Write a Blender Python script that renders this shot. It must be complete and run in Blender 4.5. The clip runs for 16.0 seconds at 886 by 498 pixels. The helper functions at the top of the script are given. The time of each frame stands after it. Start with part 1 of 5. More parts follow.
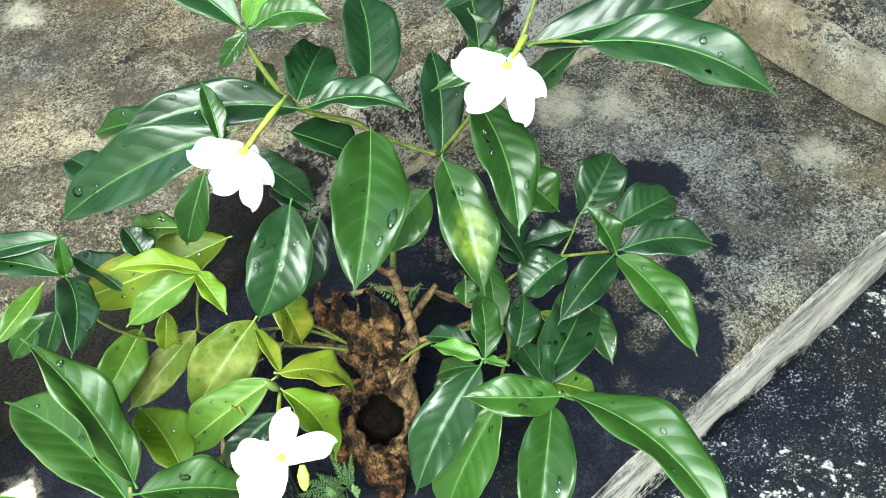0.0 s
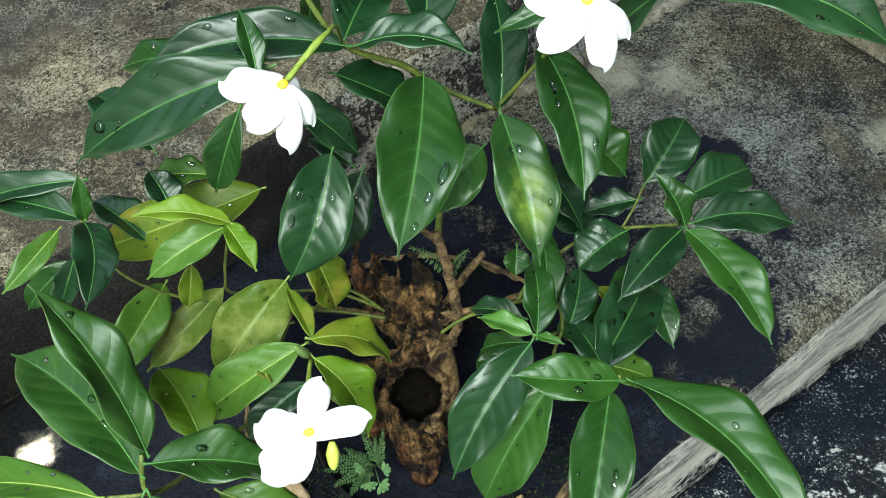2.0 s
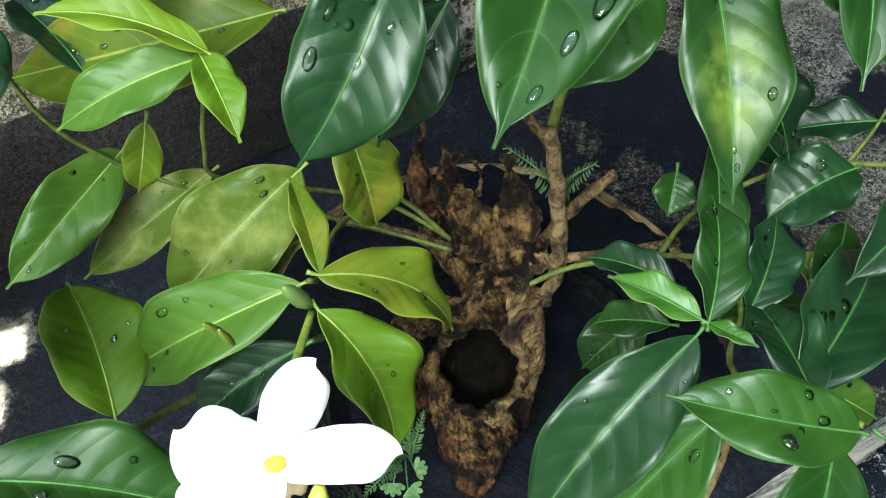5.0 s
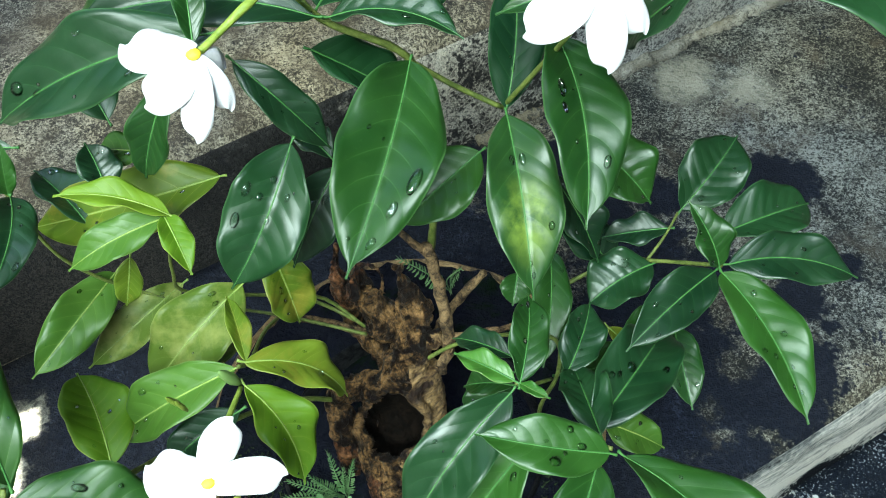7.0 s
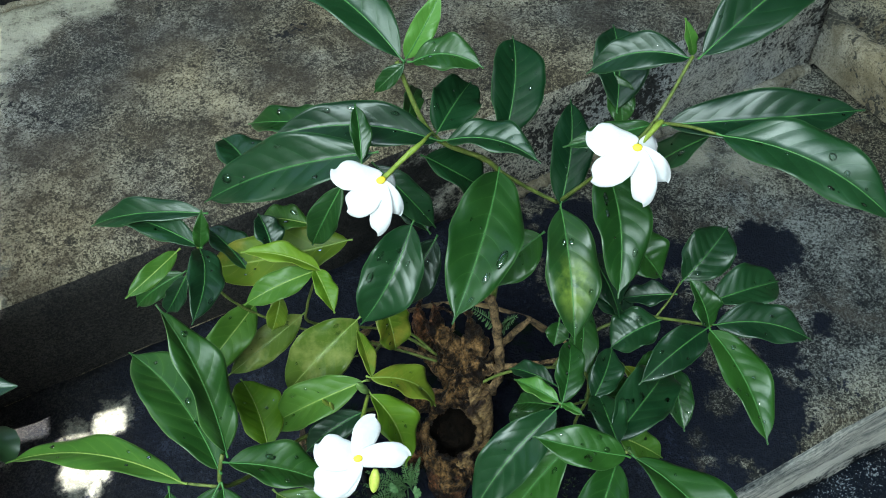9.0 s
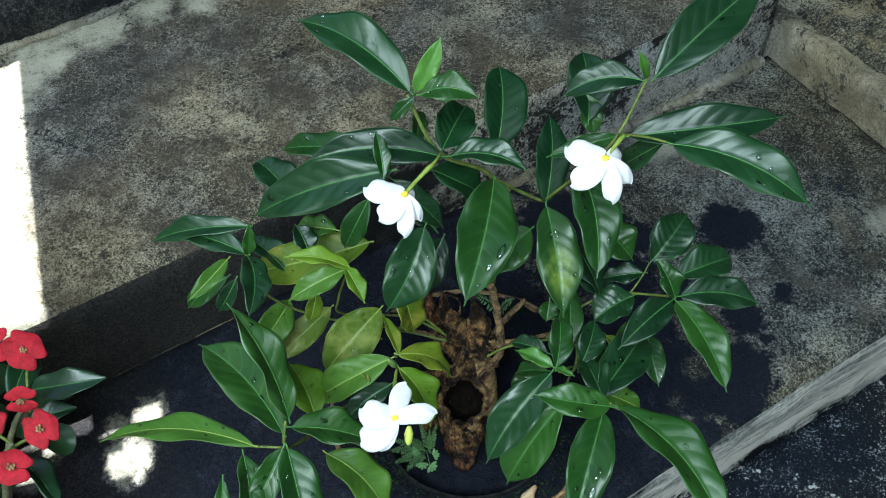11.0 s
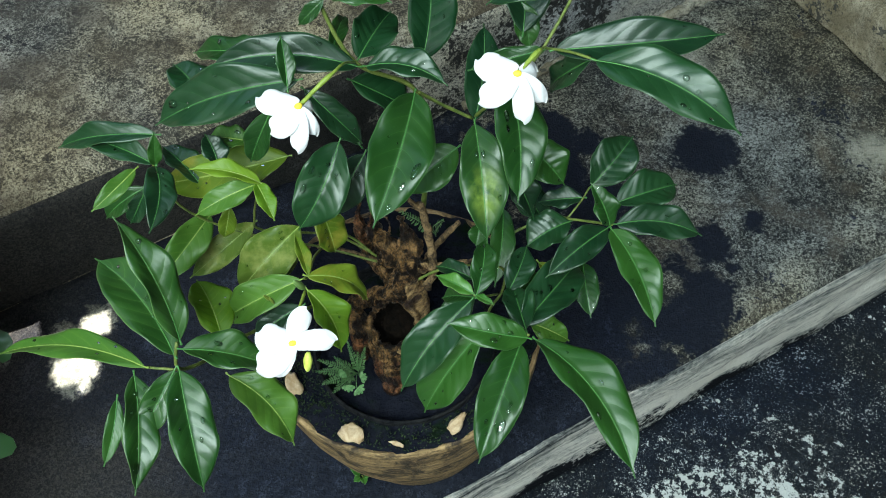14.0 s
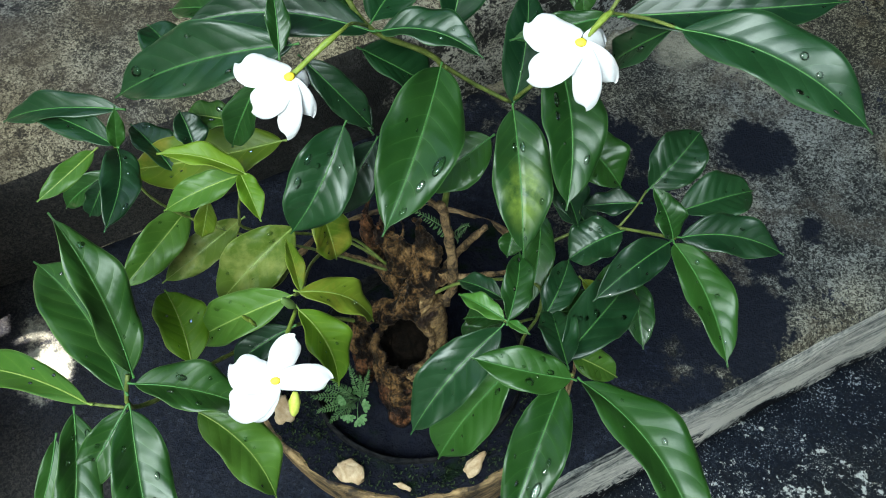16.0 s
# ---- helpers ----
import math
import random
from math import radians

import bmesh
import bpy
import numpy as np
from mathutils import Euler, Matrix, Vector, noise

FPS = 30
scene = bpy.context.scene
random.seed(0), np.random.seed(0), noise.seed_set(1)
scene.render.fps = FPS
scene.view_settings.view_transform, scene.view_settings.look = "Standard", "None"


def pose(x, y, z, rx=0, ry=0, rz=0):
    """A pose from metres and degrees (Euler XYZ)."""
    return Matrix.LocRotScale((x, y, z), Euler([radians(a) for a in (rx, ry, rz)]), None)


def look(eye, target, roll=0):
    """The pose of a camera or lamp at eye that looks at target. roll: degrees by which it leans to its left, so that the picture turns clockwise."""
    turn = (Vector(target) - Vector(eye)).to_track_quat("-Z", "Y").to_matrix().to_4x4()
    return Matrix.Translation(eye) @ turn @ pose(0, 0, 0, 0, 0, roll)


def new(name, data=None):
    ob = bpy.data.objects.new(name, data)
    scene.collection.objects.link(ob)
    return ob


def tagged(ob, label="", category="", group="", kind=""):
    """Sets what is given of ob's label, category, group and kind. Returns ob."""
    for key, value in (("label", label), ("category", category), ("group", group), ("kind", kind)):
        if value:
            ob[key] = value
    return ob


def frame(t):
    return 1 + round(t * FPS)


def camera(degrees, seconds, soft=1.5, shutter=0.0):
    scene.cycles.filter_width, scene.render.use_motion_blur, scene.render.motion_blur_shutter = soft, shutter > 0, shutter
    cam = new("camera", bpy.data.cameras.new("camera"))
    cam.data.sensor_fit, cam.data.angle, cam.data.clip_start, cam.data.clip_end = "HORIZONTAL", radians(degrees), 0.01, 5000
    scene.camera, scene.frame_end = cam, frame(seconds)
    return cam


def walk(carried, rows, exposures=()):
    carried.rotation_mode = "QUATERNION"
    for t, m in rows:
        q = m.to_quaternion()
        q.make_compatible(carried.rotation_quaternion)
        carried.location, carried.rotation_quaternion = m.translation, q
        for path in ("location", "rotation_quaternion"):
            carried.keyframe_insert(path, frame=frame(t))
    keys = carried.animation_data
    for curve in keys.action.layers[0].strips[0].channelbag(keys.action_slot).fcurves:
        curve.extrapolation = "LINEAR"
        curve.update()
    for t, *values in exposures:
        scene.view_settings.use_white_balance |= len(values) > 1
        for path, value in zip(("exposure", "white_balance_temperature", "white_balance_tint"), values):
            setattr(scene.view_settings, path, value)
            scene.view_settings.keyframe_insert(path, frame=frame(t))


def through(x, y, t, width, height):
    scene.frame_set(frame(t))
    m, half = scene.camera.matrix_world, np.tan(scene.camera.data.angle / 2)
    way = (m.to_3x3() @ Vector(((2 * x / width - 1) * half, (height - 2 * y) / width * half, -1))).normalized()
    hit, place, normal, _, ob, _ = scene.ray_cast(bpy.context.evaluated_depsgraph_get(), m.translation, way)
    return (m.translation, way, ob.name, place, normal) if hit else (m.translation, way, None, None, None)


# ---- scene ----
cam = camera(50.94, 16.0, 1.0)
PATH = [
    (0, 0.0929, -0.3220, 1.0406, 38.24, 4.34, -0.45),
    (0.5, 0.0781, -0.3406, 1.0392, 38.28, 4.34, 0.27),
    (1, 0.0672, -0.3356, 1.0203, 37.81, 4.34, 1.67),
    (1.5, 0.0621, -0.3184, 1.0013, 37.24, 4.20, 2.42),
    (2, 0.0774, -0.2925, 0.9901, 36.98, 4.22, 3.04),
    (2.5, 0.0904, -0.2638, 0.9274, 34.63, 3.53, 4.93),
    (3, 0.0743, -0.2102, 0.8619, 34.36, 3.85, 6.48),
    (3.2, 0.0671, -0.1994, 0.8398, 34.57, 4.17, 7.25),
    (5.3, 0.0366, -0.1591, 0.7935, 32.69, 2.68, 12.12),
    (5.5, 0.0377, -0.1600, 0.8048, 33.03, 2.87, 11.79),
    (6, 0.0677, -0.1851, 0.8462, 34.30, 3.17, 11.47),
    (6.5, 0.0951, -0.2136, 0.8939, 35.46, 3.77, 11.15),
    (7, 0.1156, -0.2173, 0.9229, 36.70, 4.28, 10.16),
    (7.5, 0.1098, -0.2209, 0.9607, 38.23, 4.43, 9.57),
    (8, 0.1020, -0.2486, 1.0221, 38.92, 3.81, 10.74),
    (8.5, 0.0959, -0.2899, 1.0713, 38.55, 2.53, 12.37),
    (8.7, 0.0932, -0.3037, 1.0786, 38.50, 2.19, 12.72),
    (10.8, 0.0894, -0.3943, 1.1835, 37.36, 3.13, 9.18),
    (11, 0.0922, -0.4042, 1.1979, 37.81, 3.18, 9.42),
    (11.5, 0.1034, -0.4190, 1.2223, 39.04, 3.25, 10.10),
    (12, 0.1172, -0.4168, 1.2372, 39.32, 3.55, 10.65),
    (12.5, 0.1361, -0.4257, 1.2338, 38.21, 3.56, 10.71),
    (13, 0.1462, -0.4282, 1.2131, 35.91, 3.55, 10.65),
    (13.5, 0.1646, -0.3809, 1.1924, 33.22, 3.00, 10.69),
    (14, 0.1594, -0.3598, 1.1617, 32.51, 2.57, 11.36),
    (14.5, 0.1545, -0.3361, 1.1207, 32.29, 2.26, 11.95),
    (15, 0.1384, -0.3093, 1.0475, 32.10, 2.00, 12.40),
    (15.5, 0.1235, -0.2756, 1.0202, 31.97, 2.26, 12.88),
    (16, 0.1258, -0.2719, 1.0483, 31.80, 2.07, 13.35),
]
EXPOSURES = [(0.0, 3.43, 6750, 10), (1.0, 2.7, 6650, 10), (2.0, 2.6, 6600, 8), (2.5, 2.6, 6650, 8), (3.0, 3.1, 6700, 9), (5.5, 2.7, 6450, 7), (6.5, 2.97, 6250, 3), (8.5, 2.2, 6000, 3), (11.0, 2.05, 5800, 6), (12.5, 1.95, 5750, 6), (13.5, 2.25, 6100, 4), (16.0, 2.3, 6200, 7)]
walk(cam, [(t, pose(x, y, z, rx, ry, rz)) for t, x, y, z, rx, ry, rz in PATH], EXPOSURES)

# ---- light ----
YAW = radians(40.0)
U = Vector((math.cos(YAW), math.sin(YAW), 0))      # along the stairs
V = Vector((-math.sin(YAW), math.cos(YAW), 0))     # up the stairs
SUN = (U * 0.10 + V * 0.25 + Vector((0, 0, 0.95))).normalized()
world = bpy.data.worlds.new("world")
scene.world = world
world.use_nodes = True
wn = world.node_tree
sky = wn.nodes.new("ShaderNodeTexSky")
sky.sky_type, sky.sun_disc = "NISHITA", False
sky.sun_elevation = math.asin(SUN.z)
sky.sun_rotation = math.atan2(SUN.x, SUN.y)
wn.links.new(sky.outputs[0], wn.nodes["Background"].inputs[0])
wn.nodes["Background"].inputs[1].default_value = 0.13
sun = new("sun", bpy.data.lights.new("sun", "SUN"))
sun.data.energy, sun.data.angle, sun.data.color = 5.0, radians(0.2), (1.0, 0.95, 0.86)
sun.matrix_world = look(SUN * 10, (0, 0, 0))
# Added area lamp, unseen: stands in for broad sky light on the plant.
sky_fill = new("sky_fill_light", bpy.data.lights.new("sky_fill_light", "AREA"))
sky_fill.data.shape = "RECTANGLE"
sky_fill.data.energy, sky_fill.data.size, sky_fill.data.size_y, sky_fill.data.color = 30, 1.6, 1.1, (0.87, 0.98, 0.90)
sky_fill.matrix_world = look((-0.10, -1.35, 2.51), (0.0, 0.1, 0.5))


# ---- building helpers ----
def part(name, bm, mat, parent=None, label="", shade=True):
    me = bpy.data.meshes.new(name)
    bm.to_mesh(me)
    bm.free()
    for m in (mat if isinstance(mat, (list, tuple)) else [mat]):
        me.materials.append(m)
    if shade:
        me.polygons.foreach_set("use_smooth", [True] * len(me.polygons))
    ob = new(name, me)
    if parent is not None:
        ob.parent = parent
    if label:
        ob["label"] = label
    return ob


def thing(name, label, category, group="", kind=""):
    return tagged(new(name), label, category, group, kind)


def tube(points, radii, sides=8, rough=0.0, seed=0.0, caps=True):
    """A tapered, slightly knotty stem through the points."""
    pts = [Vector(p) for p in points]
    line, rad = [], []
    for i in range(len(pts) - 1):
        p0, p1, p2, p3 = pts[max(i - 1, 0)], pts[i], pts[i + 1], pts[min(i + 2, len(pts) - 1)]
        n = max(3, int((p2 - p1).length / 0.006))
        for k in range(n):
            t = k / n
            line.append(0.5 * (2 * p1 + (p2 - p0) * t + (2 * p0 - 5 * p1 + 4 * p2 - p3) * t * t + (3 * p1 - p0 - 3 * p2 + p3) * t ** 3))
            rad.append(radii[i] + (radii[i + 1] - radii[i]) * t)
    line.append(pts[-1])
    rad.append(radii[-1])
    bm, rings, side = bmesh.new(), [], None
    for i, (p, r) in enumerate(zip(line, rad)):
        d = (line[min(i + 1, len(line) - 1)] - line[max(i - 1, 0)]).normalized()
        if side is None:
            side = d.orthogonal().normalized()
        side = (side - d * side.dot(d)).normalized()
        up = d.cross(side)
        ring = []
        for k in range(sides):
            a = 2 * math.pi * k / sides
            o = side * math.cos(a) + up * math.sin(a)
            q = r * (1 + rough * noise.noise((p + o * r) * (0.6 / max(r, 0.002)) + Vector((seed, seed, 0))))
            ring.append(bm.verts.new(p + o * q))
        rings.append(ring)
    for a, b in zip(rings, rings[1:]):
        for k in range(sides):
            bm.faces.new((a[k], a[(k + 1) % sides], b[(k + 1) % sides], b[k]))
    if caps:
        bm.faces.new(rings[0][::-1])
        bm.faces.new(rings[-1])
    return bm


# ---- materials ----
class Nodes:
    """Short forms for building a node material."""

    def __init__(self, name):
        self.m = bpy.data.materials.new(name)
        self.m.use_nodes = True
        self.t = self.m.node_tree
        self.b = self.t.nodes["Principled BSDF"]
        self.out = self.t.nodes["Material Output"]

    def add(self, kind, **settings):
        n = self.t.nodes.new(kind)
        for k, v in settings.items():
            if k in n.inputs:
                n.inputs[k].default_value = v
        return n

    def link(self, a, b):
        self.t.links.new(a, b)

    def noise(self, co, scale, detail=4.0, rough=0.6, distort=0.0):
        n = self.add("ShaderNodeTexNoise", Scale=scale, Detail=detail, Roughness=rough, Distortion=distort)
        self.link(co, n.inputs["Vector"])
        return n.outputs["Fac"]

    def ramp(self, fac, *stops):
        n = self.add("ShaderNodeValToRGB")
        e = n.color_ramp.elements
        while len(e) < len(stops):
            e.new(0.5)
        for el, (p, c) in zip(e, stops):
            el.position = p
            el.color = (c, c, c, 1) if isinstance(c, (int, float)) else (*c, 1)
        self.link(fac, n.inputs[0])
        return n.outputs[0]

    def mix(self, fac, a, b, how="MIX"):
        n = self.add("ShaderNodeMix")
        n.data_type, n.blend_type = "RGBA", how
        for v, i in ((fac, 0), (a, 6), (b, 7)):
            if isinstance(v, (int, float)):
                n.inputs[i].default_value = v if i == 0 else (v, v, v, 1)
            elif isinstance(v, tuple):
                n.inputs[i].default_value = (*v, 1)
            else:
                self.link(v, n.inputs[i])
        return n.outputs[2]

    def math(self, op, a, b=0.0, clamp=False):
        n = self.add("ShaderNodeMath")
        n.operation, n.use_clamp = op, clamp
        for v, i in ((a, 0), (b, 1)):
            if isinstance(v, (int, float)):
                n.inputs[i].default_value = v
            else:
                self.link(v, n.inputs[i])
        return n.outputs[0]

    def bump(self, height, strength=0.5, distance=0.002):
        n = self.add("ShaderNodeBump", Strength=strength, Distance=distance)
        self.link(height, n.inputs["Height"])
        self.link(n.outputs[0], self.b.inputs["Normal"])

    def place(self):
        return self.add("ShaderNodeNewGeometry").outputs["Position"]


def concrete(name, low, high, crust, algae, crusty=0.5, pitted=0.5, dark_spots=(), patches=(), patch=(0.36, 0.35, 0.31), free=None, wet=None, tread=0.0, fleck=0.0, grain=0.49, clear=(), grime=None, grime_at=0.55, brown_to=-0.31):
    """Weathered cement: crisp light and dark grain, lichen crust in clumps, pits, brown grime, black algae.
    Black spots and pale patches are (u, v, radius) on the tread; grain the level of noise that parts dark from light
    grains; free the level above which algae grows at random; wet the place along the stairs up to which algae and the
    corner's shade, put into the colour, make it black."""
    n = Nodes(name)
    co = n.place()
    turn = n.add("ShaderNodeVectorRotate")
    turn.rotation_type, turn.invert = "Z_AXIS", True
    turn.inputs["Angle"].default_value = YAW
    n.link(co, turn.inputs["Vector"])
    at = turn.outputs[0]
    big, mid, grit, fine = n.noise(co, 4.5, 4, 0.6, 0.5), n.noise(co, 26, 5, 0.65, 0.5), n.noise(co, 130, 3, 0.62), n.noise(co, 330, 2, 0.6)
    worm = n.noise(co, 270, 2.5, 0.55, 1.2)
    field_level = n.math("ADD", n.math("MULTIPLY", n.math("SUBTRACT", mid, 0.5), 0.27), n.math("MULTIPLY", n.math("SUBTRACT", big, 0.5), 0.46))
    level = n.math("ADD", worm, field_level)
    base = n.mix(n.ramp(level, (grain - 0.07, 0.0), (grain + 0.06, 1.0)), low, high)
    base = n.mix(n.math("MULTIPLY", n.ramp(n.math("ADD", worm, n.math("MULTIPLY", field_level, 1.3)), (grain + 0.09, 0.0), (grain + 0.15, 1.0)), crusty), base, crust)
    pits = n.ramp(n.math("ADD", grit, n.math("MULTIPLY", n.math("SUBTRACT", mid, 0.5), 0.6)), (0.37, 1.0), (0.43, 0.0))
    base = n.mix(n.math("MULTIPLY", pits, pitted), base, (0.012, 0.012, 0.014))
    base = n.mix(n.math("MULTIPLY", n.ramp(n.math("ADD", fine, n.math("MULTIPLY", n.math("SUBTRACT", mid, 0.5), 0.55)), (0.63, 0.0), (0.69, 1.0)), 0.55), base, crust)
    if grime:
        base = n.mix(n.ramp(n.noise(co, 11, 5, 0.65, 0.6), (grime_at - 0.08, 0.0), (grime_at + 0.10, 0.75)), base, grime)
    base = n.mix(1.0, base, n.ramp(n.noise(co, 2.6, 3, 0.55, 0.4), (0.38, (0.80, 0.85, 0.97)), (0.62, (1.16, 1.08, 0.92))), "MULTIPLY")
    if fleck:
        base = n.mix(n.math("MULTIPLY", n.ramp(n.math("ADD", n.noise(co, 75, 5, 0.75), n.math("MULTIPLY", n.math("SUBTRACT", big, 0.5), 0.9)), (0.61, 0.0), (0.65, 1.0)), fleck), base, crust)

    def field(spots):
        out = None
        for u, v, r in spots:
            d = n.add("ShaderNodeVectorMath")
            d.operation = "DISTANCE"
            n.link(at, d.inputs[0])
            d.inputs[1].default_value = (u, v, tread)
            d = n.math("SUBTRACT", d.outputs["Value"], r)
            out = d if out is None else n.math("MINIMUM", out, d)
        return out

    rag = n.math("ADD", n.math("MULTIPLY", n.math("SUBTRACT", n.noise(co, 30, 3, 0.6, 0.4), 0.5), 0.09), n.math("MULTIPLY", n.math("SUBTRACT", grit, 0.5), 0.07))
    off = 1.0
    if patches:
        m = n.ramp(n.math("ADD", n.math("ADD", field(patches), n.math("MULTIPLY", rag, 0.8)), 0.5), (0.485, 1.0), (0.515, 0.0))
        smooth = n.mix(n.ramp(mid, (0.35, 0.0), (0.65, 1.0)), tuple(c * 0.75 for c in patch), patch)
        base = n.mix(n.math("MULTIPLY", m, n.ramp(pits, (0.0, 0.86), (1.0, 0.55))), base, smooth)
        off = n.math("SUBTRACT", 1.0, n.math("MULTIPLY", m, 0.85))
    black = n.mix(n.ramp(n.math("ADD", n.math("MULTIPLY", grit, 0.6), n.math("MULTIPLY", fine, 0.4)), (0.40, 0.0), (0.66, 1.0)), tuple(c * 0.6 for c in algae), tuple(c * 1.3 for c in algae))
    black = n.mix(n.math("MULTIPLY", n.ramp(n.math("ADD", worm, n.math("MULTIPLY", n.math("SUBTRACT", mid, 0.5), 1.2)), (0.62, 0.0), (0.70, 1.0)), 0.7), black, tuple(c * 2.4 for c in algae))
    # Keeps the black off lichen islands and off the painted sun flecks.
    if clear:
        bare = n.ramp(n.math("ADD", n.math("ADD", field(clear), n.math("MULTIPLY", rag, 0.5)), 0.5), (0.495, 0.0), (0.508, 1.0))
    if dark_spots:
        spread = n.ramp(n.math("ADD", n.math("ADD", field(dark_spots), n.math("MULTIPLY", rag, 0.55)), 0.5), (0.494, 0.98), (0.503, 0.0))
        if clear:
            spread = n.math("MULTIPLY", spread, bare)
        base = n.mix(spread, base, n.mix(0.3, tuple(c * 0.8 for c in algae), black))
    if free is not None:
        grown = n.math("ADD", n.noise(co, 6.5, 5, 0.7, 0.6), n.math("MULTIPLY", n.math("SUBTRACT", grit, 0.5), 0.55))
        base = n.mix(n.math("MULTIPLY", n.ramp(grown, (free - 0.02, 0.0), (free + 0.03, 0.95)), off), base, black)
    # Black algae mixed with the corner's deep shade, put into the colour.
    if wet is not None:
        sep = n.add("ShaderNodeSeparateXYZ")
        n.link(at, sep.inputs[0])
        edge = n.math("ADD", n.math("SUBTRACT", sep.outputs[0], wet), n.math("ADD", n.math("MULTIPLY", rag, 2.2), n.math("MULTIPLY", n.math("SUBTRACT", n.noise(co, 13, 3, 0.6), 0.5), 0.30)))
        dark_end = n.ramp(n.math("ADD", edge, 0.5), (0.46, 0.97), (0.54, 0.0))
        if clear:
            dark_end = n.math("MULTIPLY", dark_end, bare)
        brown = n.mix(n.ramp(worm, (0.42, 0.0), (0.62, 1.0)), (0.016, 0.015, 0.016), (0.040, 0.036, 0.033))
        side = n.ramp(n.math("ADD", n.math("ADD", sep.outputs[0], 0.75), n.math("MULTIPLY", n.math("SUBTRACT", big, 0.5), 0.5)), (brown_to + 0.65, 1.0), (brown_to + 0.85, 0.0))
        base = n.mix(dark_end, base, n.mix(side, black, brown))
    n.link(base, n.b.inputs["Base Color"])
    n.link(n.ramp(mid, (0.3, 0.7), (0.7, 0.92)), n.b.inputs["Roughness"])
    n.b.inputs["Specular IOR Level"].default_value = 0.08
    n.bump(n.math("ADD", n.math("ADD", n.math("MULTIPLY", grit, 0.7), n.math("MULTIPLY", fine, 0.4)), n.math("MULTIPLY", worm, 0.6)), 0.8, 0.0035)
    return n.m


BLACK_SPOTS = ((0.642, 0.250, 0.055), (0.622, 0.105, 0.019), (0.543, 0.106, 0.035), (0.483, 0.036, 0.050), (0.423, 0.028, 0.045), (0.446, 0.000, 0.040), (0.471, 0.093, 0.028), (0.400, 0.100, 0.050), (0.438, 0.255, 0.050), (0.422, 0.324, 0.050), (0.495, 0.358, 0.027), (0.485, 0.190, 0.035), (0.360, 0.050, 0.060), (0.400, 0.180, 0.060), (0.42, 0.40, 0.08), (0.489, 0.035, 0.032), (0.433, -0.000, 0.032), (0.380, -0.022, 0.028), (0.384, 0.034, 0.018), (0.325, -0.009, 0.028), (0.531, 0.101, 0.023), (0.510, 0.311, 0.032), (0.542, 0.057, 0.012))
# Patches and clear spots at negative u: fleck sunlight put into the colour.
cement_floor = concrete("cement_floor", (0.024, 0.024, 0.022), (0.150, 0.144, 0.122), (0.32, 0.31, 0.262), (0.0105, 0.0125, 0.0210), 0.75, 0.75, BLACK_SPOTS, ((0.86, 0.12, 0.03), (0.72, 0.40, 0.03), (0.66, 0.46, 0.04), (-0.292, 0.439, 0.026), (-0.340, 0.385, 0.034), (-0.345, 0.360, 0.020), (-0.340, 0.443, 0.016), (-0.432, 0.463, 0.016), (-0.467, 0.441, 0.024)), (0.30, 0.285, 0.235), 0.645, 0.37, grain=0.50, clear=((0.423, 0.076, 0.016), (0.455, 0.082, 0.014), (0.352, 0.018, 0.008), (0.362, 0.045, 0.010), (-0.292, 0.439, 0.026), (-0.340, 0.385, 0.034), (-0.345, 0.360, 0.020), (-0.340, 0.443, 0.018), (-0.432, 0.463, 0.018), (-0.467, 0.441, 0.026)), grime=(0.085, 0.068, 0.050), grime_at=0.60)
# The large patches at u -0.40 to -0.50 paint the sunlit strip paler.
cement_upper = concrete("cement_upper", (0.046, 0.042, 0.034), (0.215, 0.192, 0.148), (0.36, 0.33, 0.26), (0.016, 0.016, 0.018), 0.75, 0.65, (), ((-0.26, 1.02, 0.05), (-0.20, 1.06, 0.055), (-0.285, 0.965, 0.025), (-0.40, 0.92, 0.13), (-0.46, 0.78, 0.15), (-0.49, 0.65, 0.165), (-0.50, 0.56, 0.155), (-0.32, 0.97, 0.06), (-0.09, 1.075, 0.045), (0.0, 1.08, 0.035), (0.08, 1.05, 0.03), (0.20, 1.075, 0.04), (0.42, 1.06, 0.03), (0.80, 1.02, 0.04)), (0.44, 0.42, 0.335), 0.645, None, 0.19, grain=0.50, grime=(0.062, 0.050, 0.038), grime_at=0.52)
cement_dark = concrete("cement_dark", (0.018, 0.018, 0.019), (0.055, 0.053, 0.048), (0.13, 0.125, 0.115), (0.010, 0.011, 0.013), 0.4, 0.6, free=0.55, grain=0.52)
cement_low = concrete("cement_low", (0.007, 0.009, 0.014), (0.022, 0.026, 0.034), (0.52, 0.53, 0.52), (0.010, 0.012, 0.016), 0.10, 0.5, (), (), (0.16, 0.165, 0.168), 0.62, None, -0.19, 0.85, grain=0.56)
cement_ledge = concrete("cement_ledge", (0.15, 0.137, 0.112), (0.32, 0.295, 0.242), (0.40, 0.36, 0.28), (0.050, 0.048, 0.042), 0.30, 0.35, free=0.59, grain=0.45, grime=(0.13, 0.11, 0.075), grime_at=0.49)
cement_ledge_top = concrete("cement_ledge_top", (0.032, 0.032, 0.030), (0.165, 0.158, 0.135), (0.36, 0.33, 0.25), (0.018, 0.018, 0.019), 0.6, 0.6, free=0.60, grain=0.50, grime=(0.25, 0.20, 0.125), grime_at=0.60)
